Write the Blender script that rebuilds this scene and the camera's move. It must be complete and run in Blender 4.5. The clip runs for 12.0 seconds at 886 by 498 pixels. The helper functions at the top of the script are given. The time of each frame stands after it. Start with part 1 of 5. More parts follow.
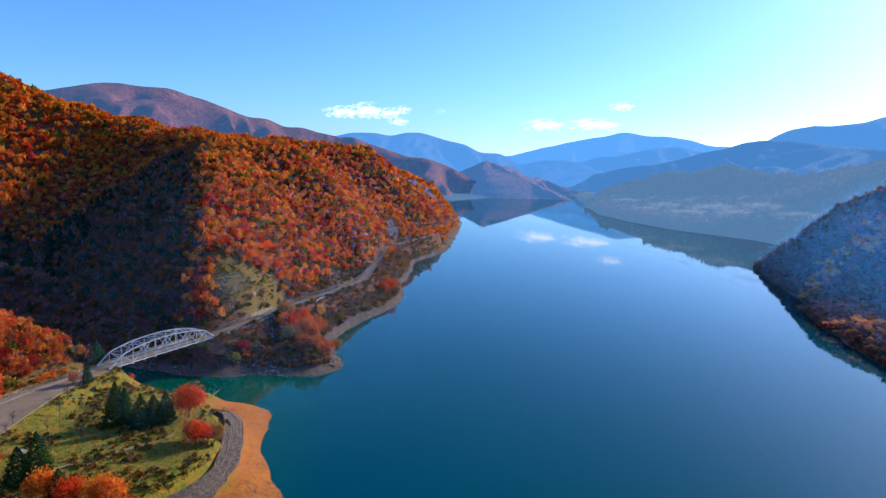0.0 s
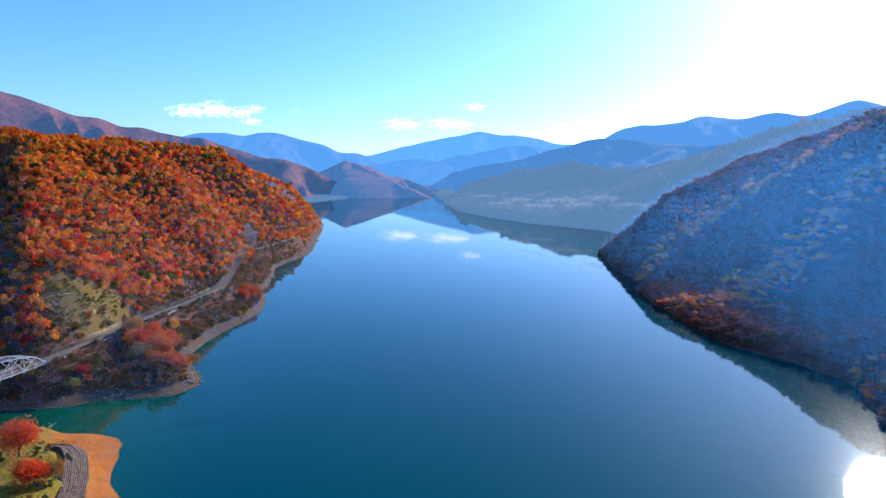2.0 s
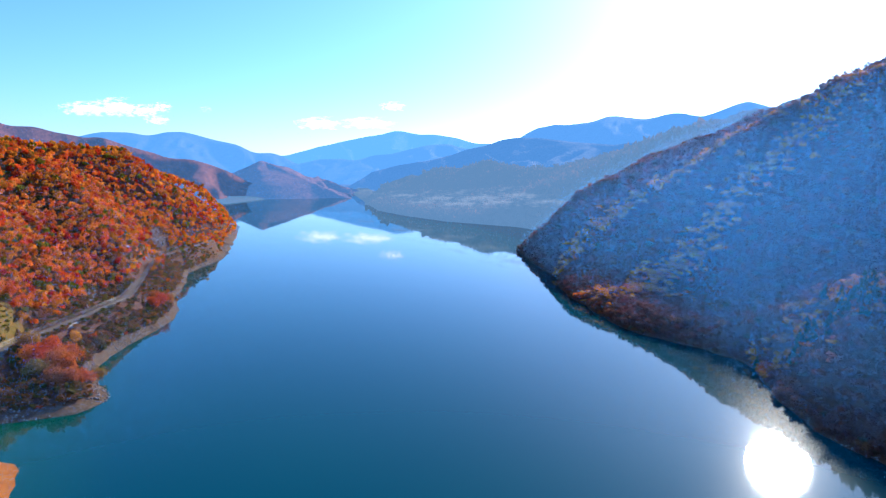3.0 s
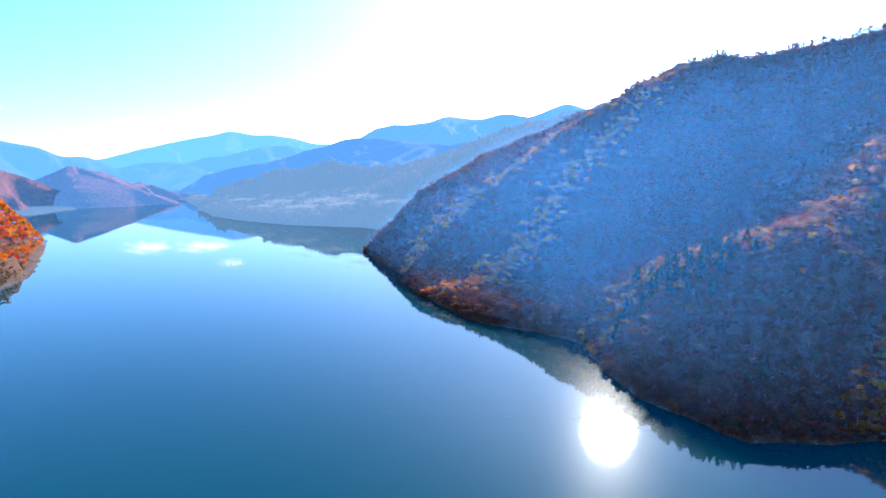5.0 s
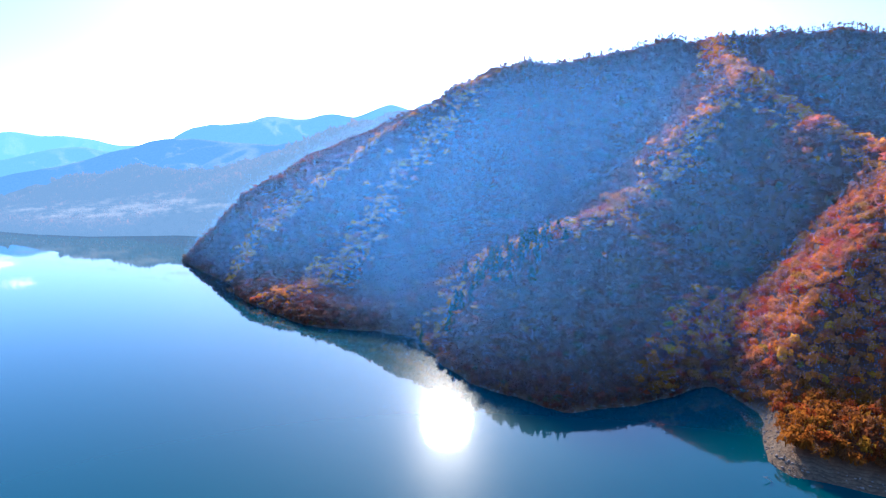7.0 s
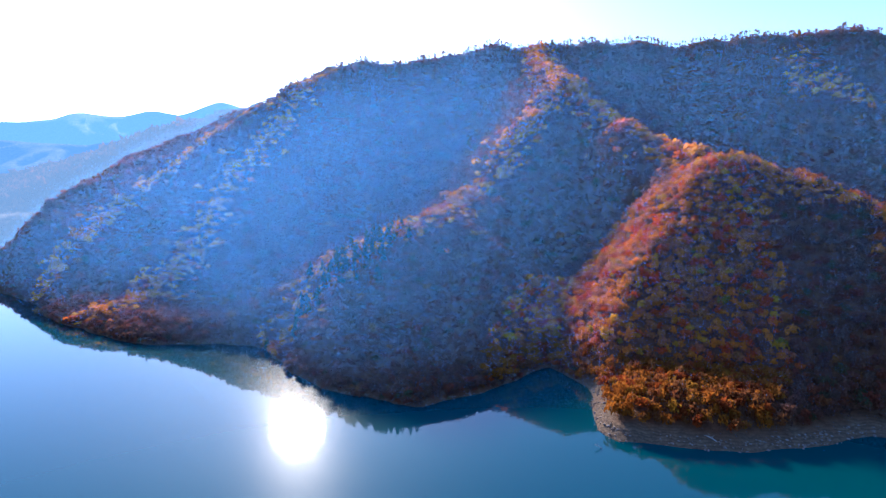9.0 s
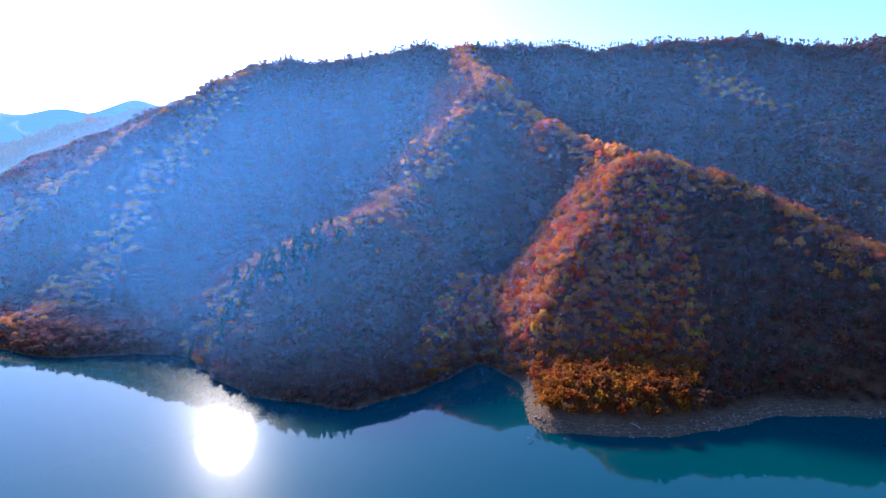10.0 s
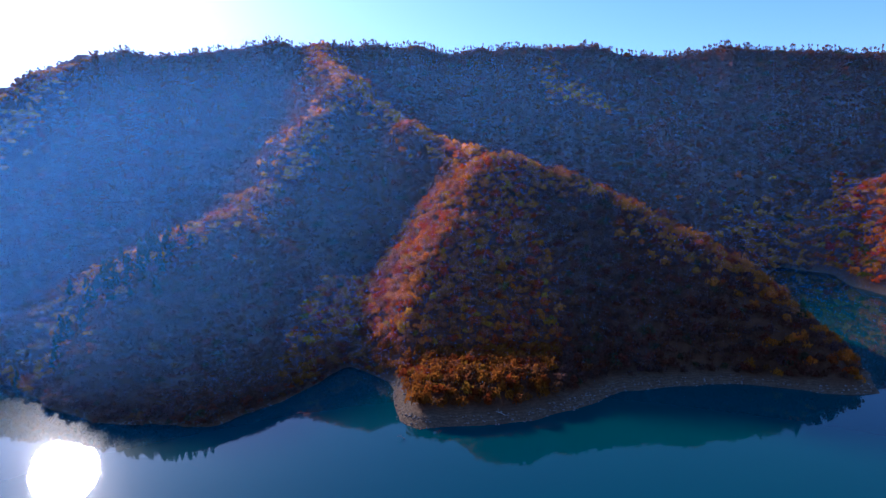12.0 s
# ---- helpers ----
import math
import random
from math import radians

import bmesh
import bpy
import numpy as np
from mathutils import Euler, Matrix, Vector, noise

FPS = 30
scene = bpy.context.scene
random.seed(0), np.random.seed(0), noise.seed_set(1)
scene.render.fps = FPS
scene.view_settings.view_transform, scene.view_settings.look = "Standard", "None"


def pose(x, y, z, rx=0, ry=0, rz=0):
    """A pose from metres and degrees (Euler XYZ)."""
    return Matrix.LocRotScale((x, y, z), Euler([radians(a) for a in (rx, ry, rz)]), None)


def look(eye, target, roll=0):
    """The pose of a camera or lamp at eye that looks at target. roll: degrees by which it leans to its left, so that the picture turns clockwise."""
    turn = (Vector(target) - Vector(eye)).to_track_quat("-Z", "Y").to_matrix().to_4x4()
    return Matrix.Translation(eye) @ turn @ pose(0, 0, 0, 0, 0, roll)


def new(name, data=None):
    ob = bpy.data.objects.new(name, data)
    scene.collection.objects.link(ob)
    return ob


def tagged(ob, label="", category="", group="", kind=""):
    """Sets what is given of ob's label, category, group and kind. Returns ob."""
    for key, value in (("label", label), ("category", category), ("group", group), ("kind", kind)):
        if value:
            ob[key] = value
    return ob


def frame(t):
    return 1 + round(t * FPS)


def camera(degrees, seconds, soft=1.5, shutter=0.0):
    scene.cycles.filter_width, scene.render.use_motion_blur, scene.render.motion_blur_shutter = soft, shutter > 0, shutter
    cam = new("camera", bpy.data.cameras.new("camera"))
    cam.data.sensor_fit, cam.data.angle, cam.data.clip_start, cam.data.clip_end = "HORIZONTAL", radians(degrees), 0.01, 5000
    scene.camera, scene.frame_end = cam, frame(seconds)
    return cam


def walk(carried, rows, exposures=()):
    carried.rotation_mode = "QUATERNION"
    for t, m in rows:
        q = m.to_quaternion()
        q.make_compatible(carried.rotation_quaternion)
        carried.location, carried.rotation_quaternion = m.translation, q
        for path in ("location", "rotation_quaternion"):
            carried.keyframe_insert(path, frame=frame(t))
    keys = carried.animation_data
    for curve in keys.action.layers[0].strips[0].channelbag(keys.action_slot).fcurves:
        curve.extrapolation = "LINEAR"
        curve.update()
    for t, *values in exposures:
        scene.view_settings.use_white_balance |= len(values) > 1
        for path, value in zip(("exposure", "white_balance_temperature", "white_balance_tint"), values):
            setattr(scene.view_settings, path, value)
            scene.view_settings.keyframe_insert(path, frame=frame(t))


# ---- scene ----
cam = camera(73.1, 12.0, soft=1.2)

# ------------------------------------------------------------------ the walk
# A drone hovers over the reservoir and pans to its right.
EYE = (0.0, 0.0, 85.0)
PATH = [  # seconds, yaw, pitch, roll
    (0, 0.0, -7.89, 2.45),
    (0.5, -3.28, -7.75, 2.21),
    (1, -6.55, -7.64, 1.94),
    (1.5, -9.74, -7.55, 1.71),
    (2, -13.08, -7.49, 1.44),
    (2.5, -16.76, -7.44, 1.16),
    (3, -20.65, -7.4, 0.94),
    (5, -35.41, -7.27, -0.21),
    (5.5, -39.44, -7.29, -0.43),
    (6, -43.34, -7.35, -0.74),
    (6.5, -47.49, -7.4, -1.0),
    (7, -51.51, -7.49, -1.29),
    (7.5, -55.25, -7.56, -1.45),
    (9.5, -69.86, -8.04, -2.05),
    (10, -73.08, -8.15, -2.13),
    (10.5, -76.25, -8.27, -2.2),
    (11, -79.39, -8.42, -2.2),
    (11.5, -82.71, -8.51, -2.37),
    (12, -86.17, -8.65, -2.39),
]


def aim(yaw, pitch, roll):
    y, p = radians(yaw), radians(pitch)
    way = Vector((-math.sin(y) * math.cos(p), math.cos(y) * math.cos(p), math.sin(p)))
    return look(EYE, Vector(EYE) + 10 * way, roll)


EXPOSURES = [(0.0, 0.3, 4700, 12), (1.5, 0.4, 4700, 12), (3.0, 0.68, 4750, 13), (5.5, 1.2, 4850, 14), (7.5, 1.35, 4950, 17), (9.5, 1.27, 4950, 22), (10.5, 1.12, 4900, 24), (12.0, 0.46, 4750, 28)]
walk(cam, [(t, aim(yaw, pitch, roll)) for t, yaw, pitch, roll in PATH], EXPOSURES)

# ------------------------------------------------------------------ light
SUN_AZ, SUN_EL = radians(51.5), radians(23.4)
world = bpy.data.worlds.new("sky")
scene.world = world
world.use_nodes = True
wt = world.node_tree
wt.nodes.clear()
sky = wt.nodes.new("ShaderNodeTexSky")
sky.sky_type = "NISHITA"
sky.sun_disc = False
sky.sun_elevation, sky.sun_rotation = SUN_EL, SUN_AZ
sky.altitude, sky.air_density, sky.dust_density, sky.ozone_density = 300, 1.0, 0.8, 5.0
bg = wt.nodes.new("ShaderNodeBackground")
bg.inputs["Strength"].default_value = 0.13
wo = wt.nodes.new("ShaderNodeOutputWorld")
wt.links.new(sky.outputs[0], bg.inputs[0])
wt.links.new(bg.outputs[0], wo.inputs[0])

sun = new("sun", bpy.data.lights.new("sun", "SUN"))
sun.data.energy, sun.data.angle, sun.data.color = 5.0, radians(4.6), (1.0, 0.78, 0.5)
sun_way = Vector((math.sin(SUN_AZ) * math.cos(SUN_EL), math.cos(SUN_AZ) * math.cos(SUN_EL), math.sin(SUN_EL)))
sun.matrix_world = look(sun_way * 300, (0, 0, 0))

# ------------------------------------------------------------------ materials


def material(name, build):
    m = bpy.data.materials.new(name)
    m.use_nodes = True
    t = m.node_tree
    t.nodes.clear()
    out = t.nodes.new("ShaderNodeOutputMaterial")

    def node(kind, **values):
        n = t.nodes.new(kind)
        for key, value in values.items():
            if key in n.inputs:
                n.inputs[key].default_value = value
        return n

    t.links.new(build(t, node), out.inputs["Surface"])
    return m


def noise_at(t, node, scale, detail=4.0, rough=0.55, coords=None):
    n = node("ShaderNodeTexNoise", Scale=scale, Detail=detail, Roughness=rough)
    if coords is None:
        coords = node("ShaderNodeNewGeometry").outputs["Position"]
    t.links.new(coords, n.inputs["Vector"])
    return n.outputs["Fac"]


def ramp(t, node, fac, stops):
    r = node("ShaderNodeValToRGB")
    els = r.color_ramp.elements
    while len(els) < len(stops):
        els.new(0.5)
    for e, (at, col) in zip(els, stops):
        e.position, e.color = at, (*col, 1)
    t.links.new(fac, r.inputs["Fac"])
    return r.outputs["Color"]


def mixed(t, node, fac, a, b, how="MIX"):
    m = node("ShaderNodeMix")
    m.data_type, m.blend_type = "RGBA", how
    put(t, m.inputs[0], fac)
    put(t, m.inputs[6], a)
    put(t, m.inputs[7], b)
    return m.outputs[2]


def put(t, sock, value):
    if isinstance(value, (int, float)):
        sock.default_value = value
    elif isinstance(value, tuple):
        sock.default_value = (*value, 1) if len(value) == 3 else value
    else:
        t.links.new(value, sock)


def sums(t, node, how, a, b=0.0):
    m = node("ShaderNodeMath")
    m.operation = how
    put(t, m.inputs[0], a)
    put(t, m.inputs[1], b)
    return m.outputs[0]


def surface(t, node, colour, rough=0.8, metal=0.0, bump=None, strength=0.3, depth=0.1, spec=0.4, sheen=0.0):
    p = node("ShaderNodeBsdfPrincipled", Metallic=metal)
    put(t, p.inputs["Base Color"], colour)
    put(t, p.inputs["Roughness"], rough)
    p.inputs["Specular IOR Level"].default_value = spec
    p.inputs["Sheen Weight"].default_value = sheen
    if bump is not None:
        b = node("ShaderNodeBump", Strength=strength, Distance=depth)
        t.links.new(bump, b.inputs["Height"])
        t.links.new(b.outputs[0], p.inputs["Normal"])
    return p.outputs[0]


def leaf_shader(t, node, haze=0.0, glow=(0.15, 0.235, 0.31)):
    tint = node("ShaderNodeAttribute")
    tint.attribute_name = "tint"
    geo = node("ShaderNodeNewGeometry")
    vary = ramp(t, node, geo.outputs["Random Per Island"], [(0, (0.82, 0.8, 0.8)), (0.6, (1, 1, 1)), (1, (1.14, 1.18, 1.1))])
    col = mixed(t, node, 1.0, tint.outputs["Color"], vary, "MULTIPLY")
    fine = ramp(t, node, noise_at(t, node, 2.2, 3), [(0.3, (0.75, 0.75, 0.75)), (0.7, (1.2, 1.2, 1.2))])
    col = mixed(t, node, 1.0, col, fine, "MULTIPLY")
    front = surface(t, node, col, 0.65, spec=0.05)
    back = node("ShaderNodeBsdfTranslucent")
    t.links.new(col, back.inputs["Color"])
    m = node("ShaderNodeMixShader")
    m.inputs[0].default_value = 0.58
    t.links.new(front, m.inputs[1])
    t.links.new(back.outputs[0], m.inputs[2])
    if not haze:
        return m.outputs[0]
    # haze painted on: pale blue emission mixed over the leaf colour
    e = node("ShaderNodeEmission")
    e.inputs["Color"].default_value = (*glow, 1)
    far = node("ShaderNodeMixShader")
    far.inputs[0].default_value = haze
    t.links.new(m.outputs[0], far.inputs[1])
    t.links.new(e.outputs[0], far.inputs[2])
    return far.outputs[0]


def ground_shader(t, node):
    geo = node("ShaderNodeNewGeometry")
    split = node("ShaderNodeSeparateXYZ")
    t.links.new(geo.outputs["Position"], split.inputs[0])
    litter = ramp(t, node, noise_at(t, node, 0.35, 6, 0.7), [(0.25, (0.06, 0.026, 0.012)), (0.5, (0.12, 0.05, 0.02)), (0.75, (0.19, 0.085, 0.034))])
    grassy = ramp(t, node, noise_at(t, node, 0.5, 6, 0.65), [(0.3, (0.085, 0.125, 0.004)), (0.5, (0.24, 0.185, 0.006)), (0.6, (0.33, 0.17, 0.008)), (0.76, (0.34, 0.11, 0.008))])
    soil = ramp(t, node, noise_at(t, node, 0.6, 7, 0.7), [(0.25, (0.16, 0.05, 0.006)), (0.5, (0.38, 0.12, 0.007)), (0.75, (0.46, 0.18, 0.014))])
    tan = ramp(t, node, noise_at(t, node, 0.6, 7, 0.7), [(0.25, (0.06, 0.04, 0.025)), (0.5, (0.14, 0.09, 0.05)), (0.75, (0.24, 0.16, 0.09))])
    lines = sums(t, node, "ADD", sums(t, node, "MULTIPLY", split.outputs["Z"], 11.0), sums(t, node, "MULTIPLY", noise_at(t, node, 0.15, 5), 26.0))
    tan = mixed(t, node, 1.0, tan, ramp(t, node, sums(t, node, "ADD", sums(t, node, "MULTIPLY", sums(t, node, "SINE", lines), 0.5), 0.5), [(0.1, (0.74, 0.72, 0.7)), (0.5, (1, 1, 1))]), "MULTIPLY")
    soil = mixed(t, node, sums(t, node, "MULTIPLY", sums(t, node, "LESS_THAN", split.outputs["Y"], 212.0), sums(t, node, "LESS_THAN", split.outputs["X"], 0.0)), tan, soil)
    flat = node("ShaderNodeAttribute")
    flat.attribute_name = "meadow"
    low = node("ShaderNodeAttribute")
    low.attribute_name = "bank"
    col = mixed(t, node, flat.outputs["Fac"], litter, grassy)
    col = mixed(t, node, low.outputs["Fac"], col, soil)
    return surface(t, node, col, 0.9, bump=noise_at(t, node, 0.8, 8, 0.7), strength=0.7, depth=0.8, spec=0.2)


def water_shader(t, node):
    p = node("ShaderNodeBsdfPrincipled", Roughness=0.024, IOR=1.333)
    p.inputs["Specular Tint"].default_value = (0.5, 0.88, 1.0, 1)
    # fine ripples spread the sun's glitter
    p.inputs["Coat Weight"].default_value, p.inputs["Coat Roughness"].default_value, p.inputs["Coat IOR"].default_value = 0.03, 0.25, 1.333
    body = ramp(t, node, noise_at(t, node, 0.004, 3), [(0.3, (0.002, 0.048, 0.062)), (0.7, (0.004, 0.06, 0.06))])
    geo = node("ShaderNodeNewGeometry")
    split = node("ShaderNodeSeparateXYZ")
    t.links.new(geo.outputs["Position"], split.inputs[0])
    inlet = node("ShaderNodeMapRange")
    t.links.new(split.outputs["X"], inlet.inputs["Value"])
    for name, value in (("From Min", -30.0), ("From Max", -62.0)):
        inlet.inputs[name].default_value = value
    body = mixed(t, node, inlet.outputs[0], body, (0.006, 0.07, 0.038))
    t.links.new(body, p.inputs["Base Color"])
    b = node("ShaderNodeBump", Strength=0.02, Distance=0.3)
    t.links.new(noise_at(t, node, 0.25, 3), b.inputs["Height"])
    t.links.new(b.outputs[0], p.inputs["Normal"])
    return p.outputs[0]


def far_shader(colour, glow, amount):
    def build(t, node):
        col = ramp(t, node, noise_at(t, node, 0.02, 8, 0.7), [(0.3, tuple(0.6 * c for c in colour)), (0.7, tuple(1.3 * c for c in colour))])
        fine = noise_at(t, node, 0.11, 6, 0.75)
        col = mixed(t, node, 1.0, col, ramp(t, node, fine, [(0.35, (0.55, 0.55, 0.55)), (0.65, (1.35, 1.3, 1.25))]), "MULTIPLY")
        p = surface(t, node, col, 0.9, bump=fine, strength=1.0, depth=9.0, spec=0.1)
        # blue emission laid over the slope colour imitates aerial haze
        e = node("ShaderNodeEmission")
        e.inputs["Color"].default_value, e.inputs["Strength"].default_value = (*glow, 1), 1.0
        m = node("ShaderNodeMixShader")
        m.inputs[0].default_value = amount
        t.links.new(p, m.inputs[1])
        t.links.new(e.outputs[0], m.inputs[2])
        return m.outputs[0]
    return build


LEAVES = material("leaves", leaf_shader)
# farther woods and ground carry their haze as emission in the material
HAZED_LEAVES = material("leaves_with_haze_glow", lambda t, node: leaf_shader(t, node, 0.7))
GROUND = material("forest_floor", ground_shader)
HAZED_GROUND = material("forest_floor_with_haze_glow", far_shader((0.08, 0.05, 0.035), (0.15, 0.235, 0.31), 0.68))
WATER = material("lake_water", water_shader)

# ------------------------------------------------------------------ the lie of the land
LAKE_LEFT = [(-2600, -2600), (-420, -430), (-170, -120), (-80, 20), (-42, 100), (-38, 141), (-42, 150), (-50, 165), (-53, 180), (-55, 190),
             (-58, 194), (-65, 198), (-74, 201), (-84, 200), (-99, 207), (-112, 213), (-150, 224), (-195, 244), (-198, 250), (-150, 238),
             (-118, 227), (-98, 223), (-82, 223), (-73, 228), (-57, 226), (-46, 227), (-40, 237), (-39, 244), (-45, 259), (-51, 280),
             (-42, 314), (-27, 349), (-24, 390), (-29, 411), (-25, 463), (-24, 519), (4, 598), (13, 695), (29, 913), (0, 1050)]
LAKE_LEFT_FAR = [(-60, 1250), (-120, 1450), (17, 1500), (135, 1750), (296, 2069), (525, 2772), (560, 3030), (400, 5400), (-5400, 5400), (-5400, -2600)]
LAKE_RIGHT = [(629, 2959), (444, 2079), (349, 1451), (317, 1229), (330, 1090), (363, 950), (436, 839), (450, 760), (440, 680), (380, 620),
              (305, 582), (275, 486), (258, 420), (233, 371), (218, 313), (208, 266), (217, 235), (226, 205), (217, 185), (196, 158),
              (186, 133), (183, 109), (182, 91), (203, 74), (238, 58), (221, 39), (187, 29), (178, 22), (179, 3), (184, -16),
              (195, -34), (206, -48), (211, -69), (211, -89), (206, -106), (200, -122), (201, -133), (224, -141), (262, -146), (300, -148)]
LAKE_RIGHT_FAR = [(345, -142), (376, -170), (425, -205), (397, -226), (359, -217), (334, -222), (300, -260), (280, -400), (200, -700), (0, -1500),
                  (300, -2600), (5400, -2600), (5400, 5400), (1200, 5400), (800, 3600)]
SHORES = (LAKE_LEFT + LAKE_LEFT_FAR, LAKE_RIGHT + LAKE_RIGHT_FAR)

# Ridges: side slope, then nodes from end to end.


def polar(*nodes):
    """(bearing in degrees from +y, distance, crest height) to x, y, z."""
    return [(d * math.sin(radians(a)), d * math.cos(radians(a)), z) for a, d, z in nodes]


LONG_RIDGE = polar((28.1, 657, 4), (29.5, 668, 16), (31.7, 685, 28), (35, 690, 51), (38.2, 675, 69), (43, 640, 106), (48.8, 630, 139), (50.8, 635, 153.5), (53.8, 650, 172), (57.6, 690, 197), (59.4, 715, 203), (61.3, 735, 201), (65.7, 735, 212), (71.4, 735, 221), (76.6, 735, 218), (80, 735, 222), (84, 735, 215), (88, 730, 206), (93.4, 730, 210), (99.7, 725, 201), (102.4, 725, 187), (105.8, 725, 185), (111, 725, 189), (116, 730, 180), (122, 740, 168), (135, 800, 148))

FAR_POINT = polar((117, 472, 3), (118.3, 464, 13), (119.5, 458, 29), (121.5, 452, 45), (125, 462, 74), (132, 530, 110))
SIDE_SPUR = polar((96.7, 670, 158), (98, 640, 146), (100.8, 610, 124))
SPURS = [
    (0.70, polar((32.1, 493, 4), (34.3, 528, 17), (37.1, 562, 34), (41.4, 590, 62), (44.6, 612, 93), (47.3, 625, 116), (49.5, 632, 143))
),
    (0.65, polar((33, 400, 3), (36.5, 395, 5), (38.6, 402, 8), (41.9, 440, 20), (46.8, 525, 39), (51, 570, 78), (56, 668, 182))
),
    (0.56, polar((48.5, 285, 3), (51, 290, 12), (54.7, 303, 31), (59, 309, 42), (62.9, 317, 50), (65, 333, 55))),
    (0.85, polar((62.9, 317, 50), (66.8, 350, 60), (69.2, 388, 69), (72, 415, 78), (74.9, 468, 119), (78.1, 520, 149), (76.5, 600, 174), (75.5, 730, 218))),
    (1.2, polar((78.1, 520, 149), (81.6, 458, 117), (83.6, 415, 105), (89, 362, 83), (91, 318, 82), (93.2, 316, 81))
),
    (1.35, polar((91, 318, 82), (87.1, 282, 48), (84.6, 258, 26), (81.5, 238, 12), (80.2, 222, 4))
),
    (0.90, polar((93.2, 318, 81), (97.5, 312, 70), (102.5, 305, 55), (105.5, 290, 46), (107.9, 282, 41), (110.2, 278, 36), (112.5, 272, 30), (114.5, 268, 26), (116.5, 264, 20), (117.8, 260, 16), (119.2, 257, 12), (121.4, 255, 7), (123.3, 245, 3))),
]
RIDGES = SPURS + [
    # the long ridge across the water, and lesser spurs
    (0.75, LONG_RIDGE),
    (0.55, polar((108, 480, 50), (106, 580, 105), (105, 725, 185))),
    (0.65, FAR_POINT),
    (0.7, SIDE_SPUR),
    # hills farther up that shore
    (0.45, polar((13.4, 1490, 4), (15, 1560, 40), (17, 1640, 60), (20.8, 1570, 85), (24.6, 1490, 100), (28, 1400, 94), (31.7, 1300, 91), (36, 1180, 110), (42, 980, 143), (50, 770, 163))),
    # the hill over the bridge, and those behind it
    (0.8, [(-22, 510, 4), (-35, 550, 33), (-55, 537, 56), (-91, 512, 79), (-131, 482, 91), (-168, 439, 96), (-200, 500, 98), (-232, 553, 102)]),
    (0.95, [(-168, 439, 96), (-146, 370, 80), (-117, 295, 48), (-95, 247, 15)]),
    (0.6, [(-232, 553, 102), (-293, 580, 112), (-367, 596, 123), (-444, 604, 148), (-600, 560, 190)]),
    (0.78, [(-232, 553, 102), (-216, 770, 104), (-118, 840, 100), (-57, 878, 66), (-8, 900, 50), (24, 910, 28)]),
    (0.5, [(-600, 560, 190), (-1000, 900, 200), (-1100, 1200, 160)]),
    # the land beside and behind
    (0.6, [(-128, 204, 12), (-150, 207, 26), (-175, 206, 42), (-230, 205, 66), (-400, 200, 100), (-600, 230, 130)]),
    (0.5, [(-190, 120, 34), (-260, -60, 70), (-500, -300, 120), (-900, -600, 180)]),
    (0.4, [(500, -900, 150), (300, -1500, 160), (700, -700, 170)]),
]
# The road: x, y, height, half width.
ROAD = [(-140, 40, 12.6, 9), (-130, 100, 12.6, 10), (-121, 140, 12.5, 10.5), (-120.5, 158, 12.4, 8), (-119, 172, 12.4, 5.5), (-116, 184, 12.3, 3.6), (-113.5, 194.5, 12.3, 3.2),
        (-94, 236.5, 12.3, 2.8), (-85.3, 259.4, 12.6, 2.2), (-77.3, 285.6, 12.8, 2.2), (-66.7, 313.4, 13, 2.2), (-58.3, 334.4, 13.1, 2.2), (-49.5, 360.6, 13.3, 2.2), (-47.9, 385, 13.5, 2.2), (-47.9, 415, 13.7, 2.2), (-48.2, 445, 14, 2.2), (-45.6, 509, 14.5, 2.2), (-24, 563, 15, 2.2), (-8, 620, 15, 2.2)]
BRIDGE_FROM, BRIDGE_TO = (-113.5, 194.5, 12.3), (-94, 236.5, 12.3)


def on_cut(x, y):
    """Metres along and up the cut slope over the road past the bridge."""
    return 0.46 * (x + 87) + 0.888 * (y - 262) , -0.888 * (x + 87) + 0.46 * (y - 262) - 4



def segment_distance(x, y, a, b):
    dx, dy = b[0] - a[0], b[1] - a[1]
    k = np.clip(((x - a[0]) * dx + (y - a[1]) * dy) / (dx * dx + dy * dy + 1e-9), 0, 1)
    return np.hypot(x - a[0] - k * dx, y - a[1] - k * dy), k


def lattice(ix, iy, seed):
    h = (ix.astype(np.int64) * 374761393 + iy.astype(np.int64) * 668265263 + seed * 1442695041) & 0xFFFFFFFF
    h = ((h ^ (h >> 13)) * 1274126177) & 0xFFFFFFFF
    return ((h ^ (h >> 16)) & 0xFFFF) / 65535.0


def value_noise(x, y, size, seed):
    u, v = x / size, y / size
    iu, iv = np.floor(u), np.floor(v)
    fu, fv = u - iu, v - iv
    fu, fv = fu * fu * (3 - 2 * fu), fv * fv * (3 - 2 * fv)
    a, b = lattice(iu, iv, seed), lattice(iu + 1, iv, seed)
    c, d = lattice(iu, iv + 1, seed), lattice(iu + 1, iv + 1, seed)
    return (a + (b - a) * fu) * (1 - fv) + (c + (d - c) * fu) * fv - 0.5


def shore_distance(x, y):
    """Metres from the waterline: above zero on land."""
    best, inside = np.full(x.shape, 1e9), np.zeros(x.shape, bool)
    for line in SHORES:
        within = np.zeros(x.shape, bool)
        for a, b in zip(line, line[1:] + line[:1]):
            best = np.minimum(best, segment_distance(x, y, a, b)[0])
            if a[1] != b[1]:
                within ^= ((a[1] > y) != (b[1] > y)) & (x < (b[0] - a[0]) * (y - a[1]) / (b[1] - a[1]) + a[0])
        inside |= within
    return np.where(inside, best, -best)


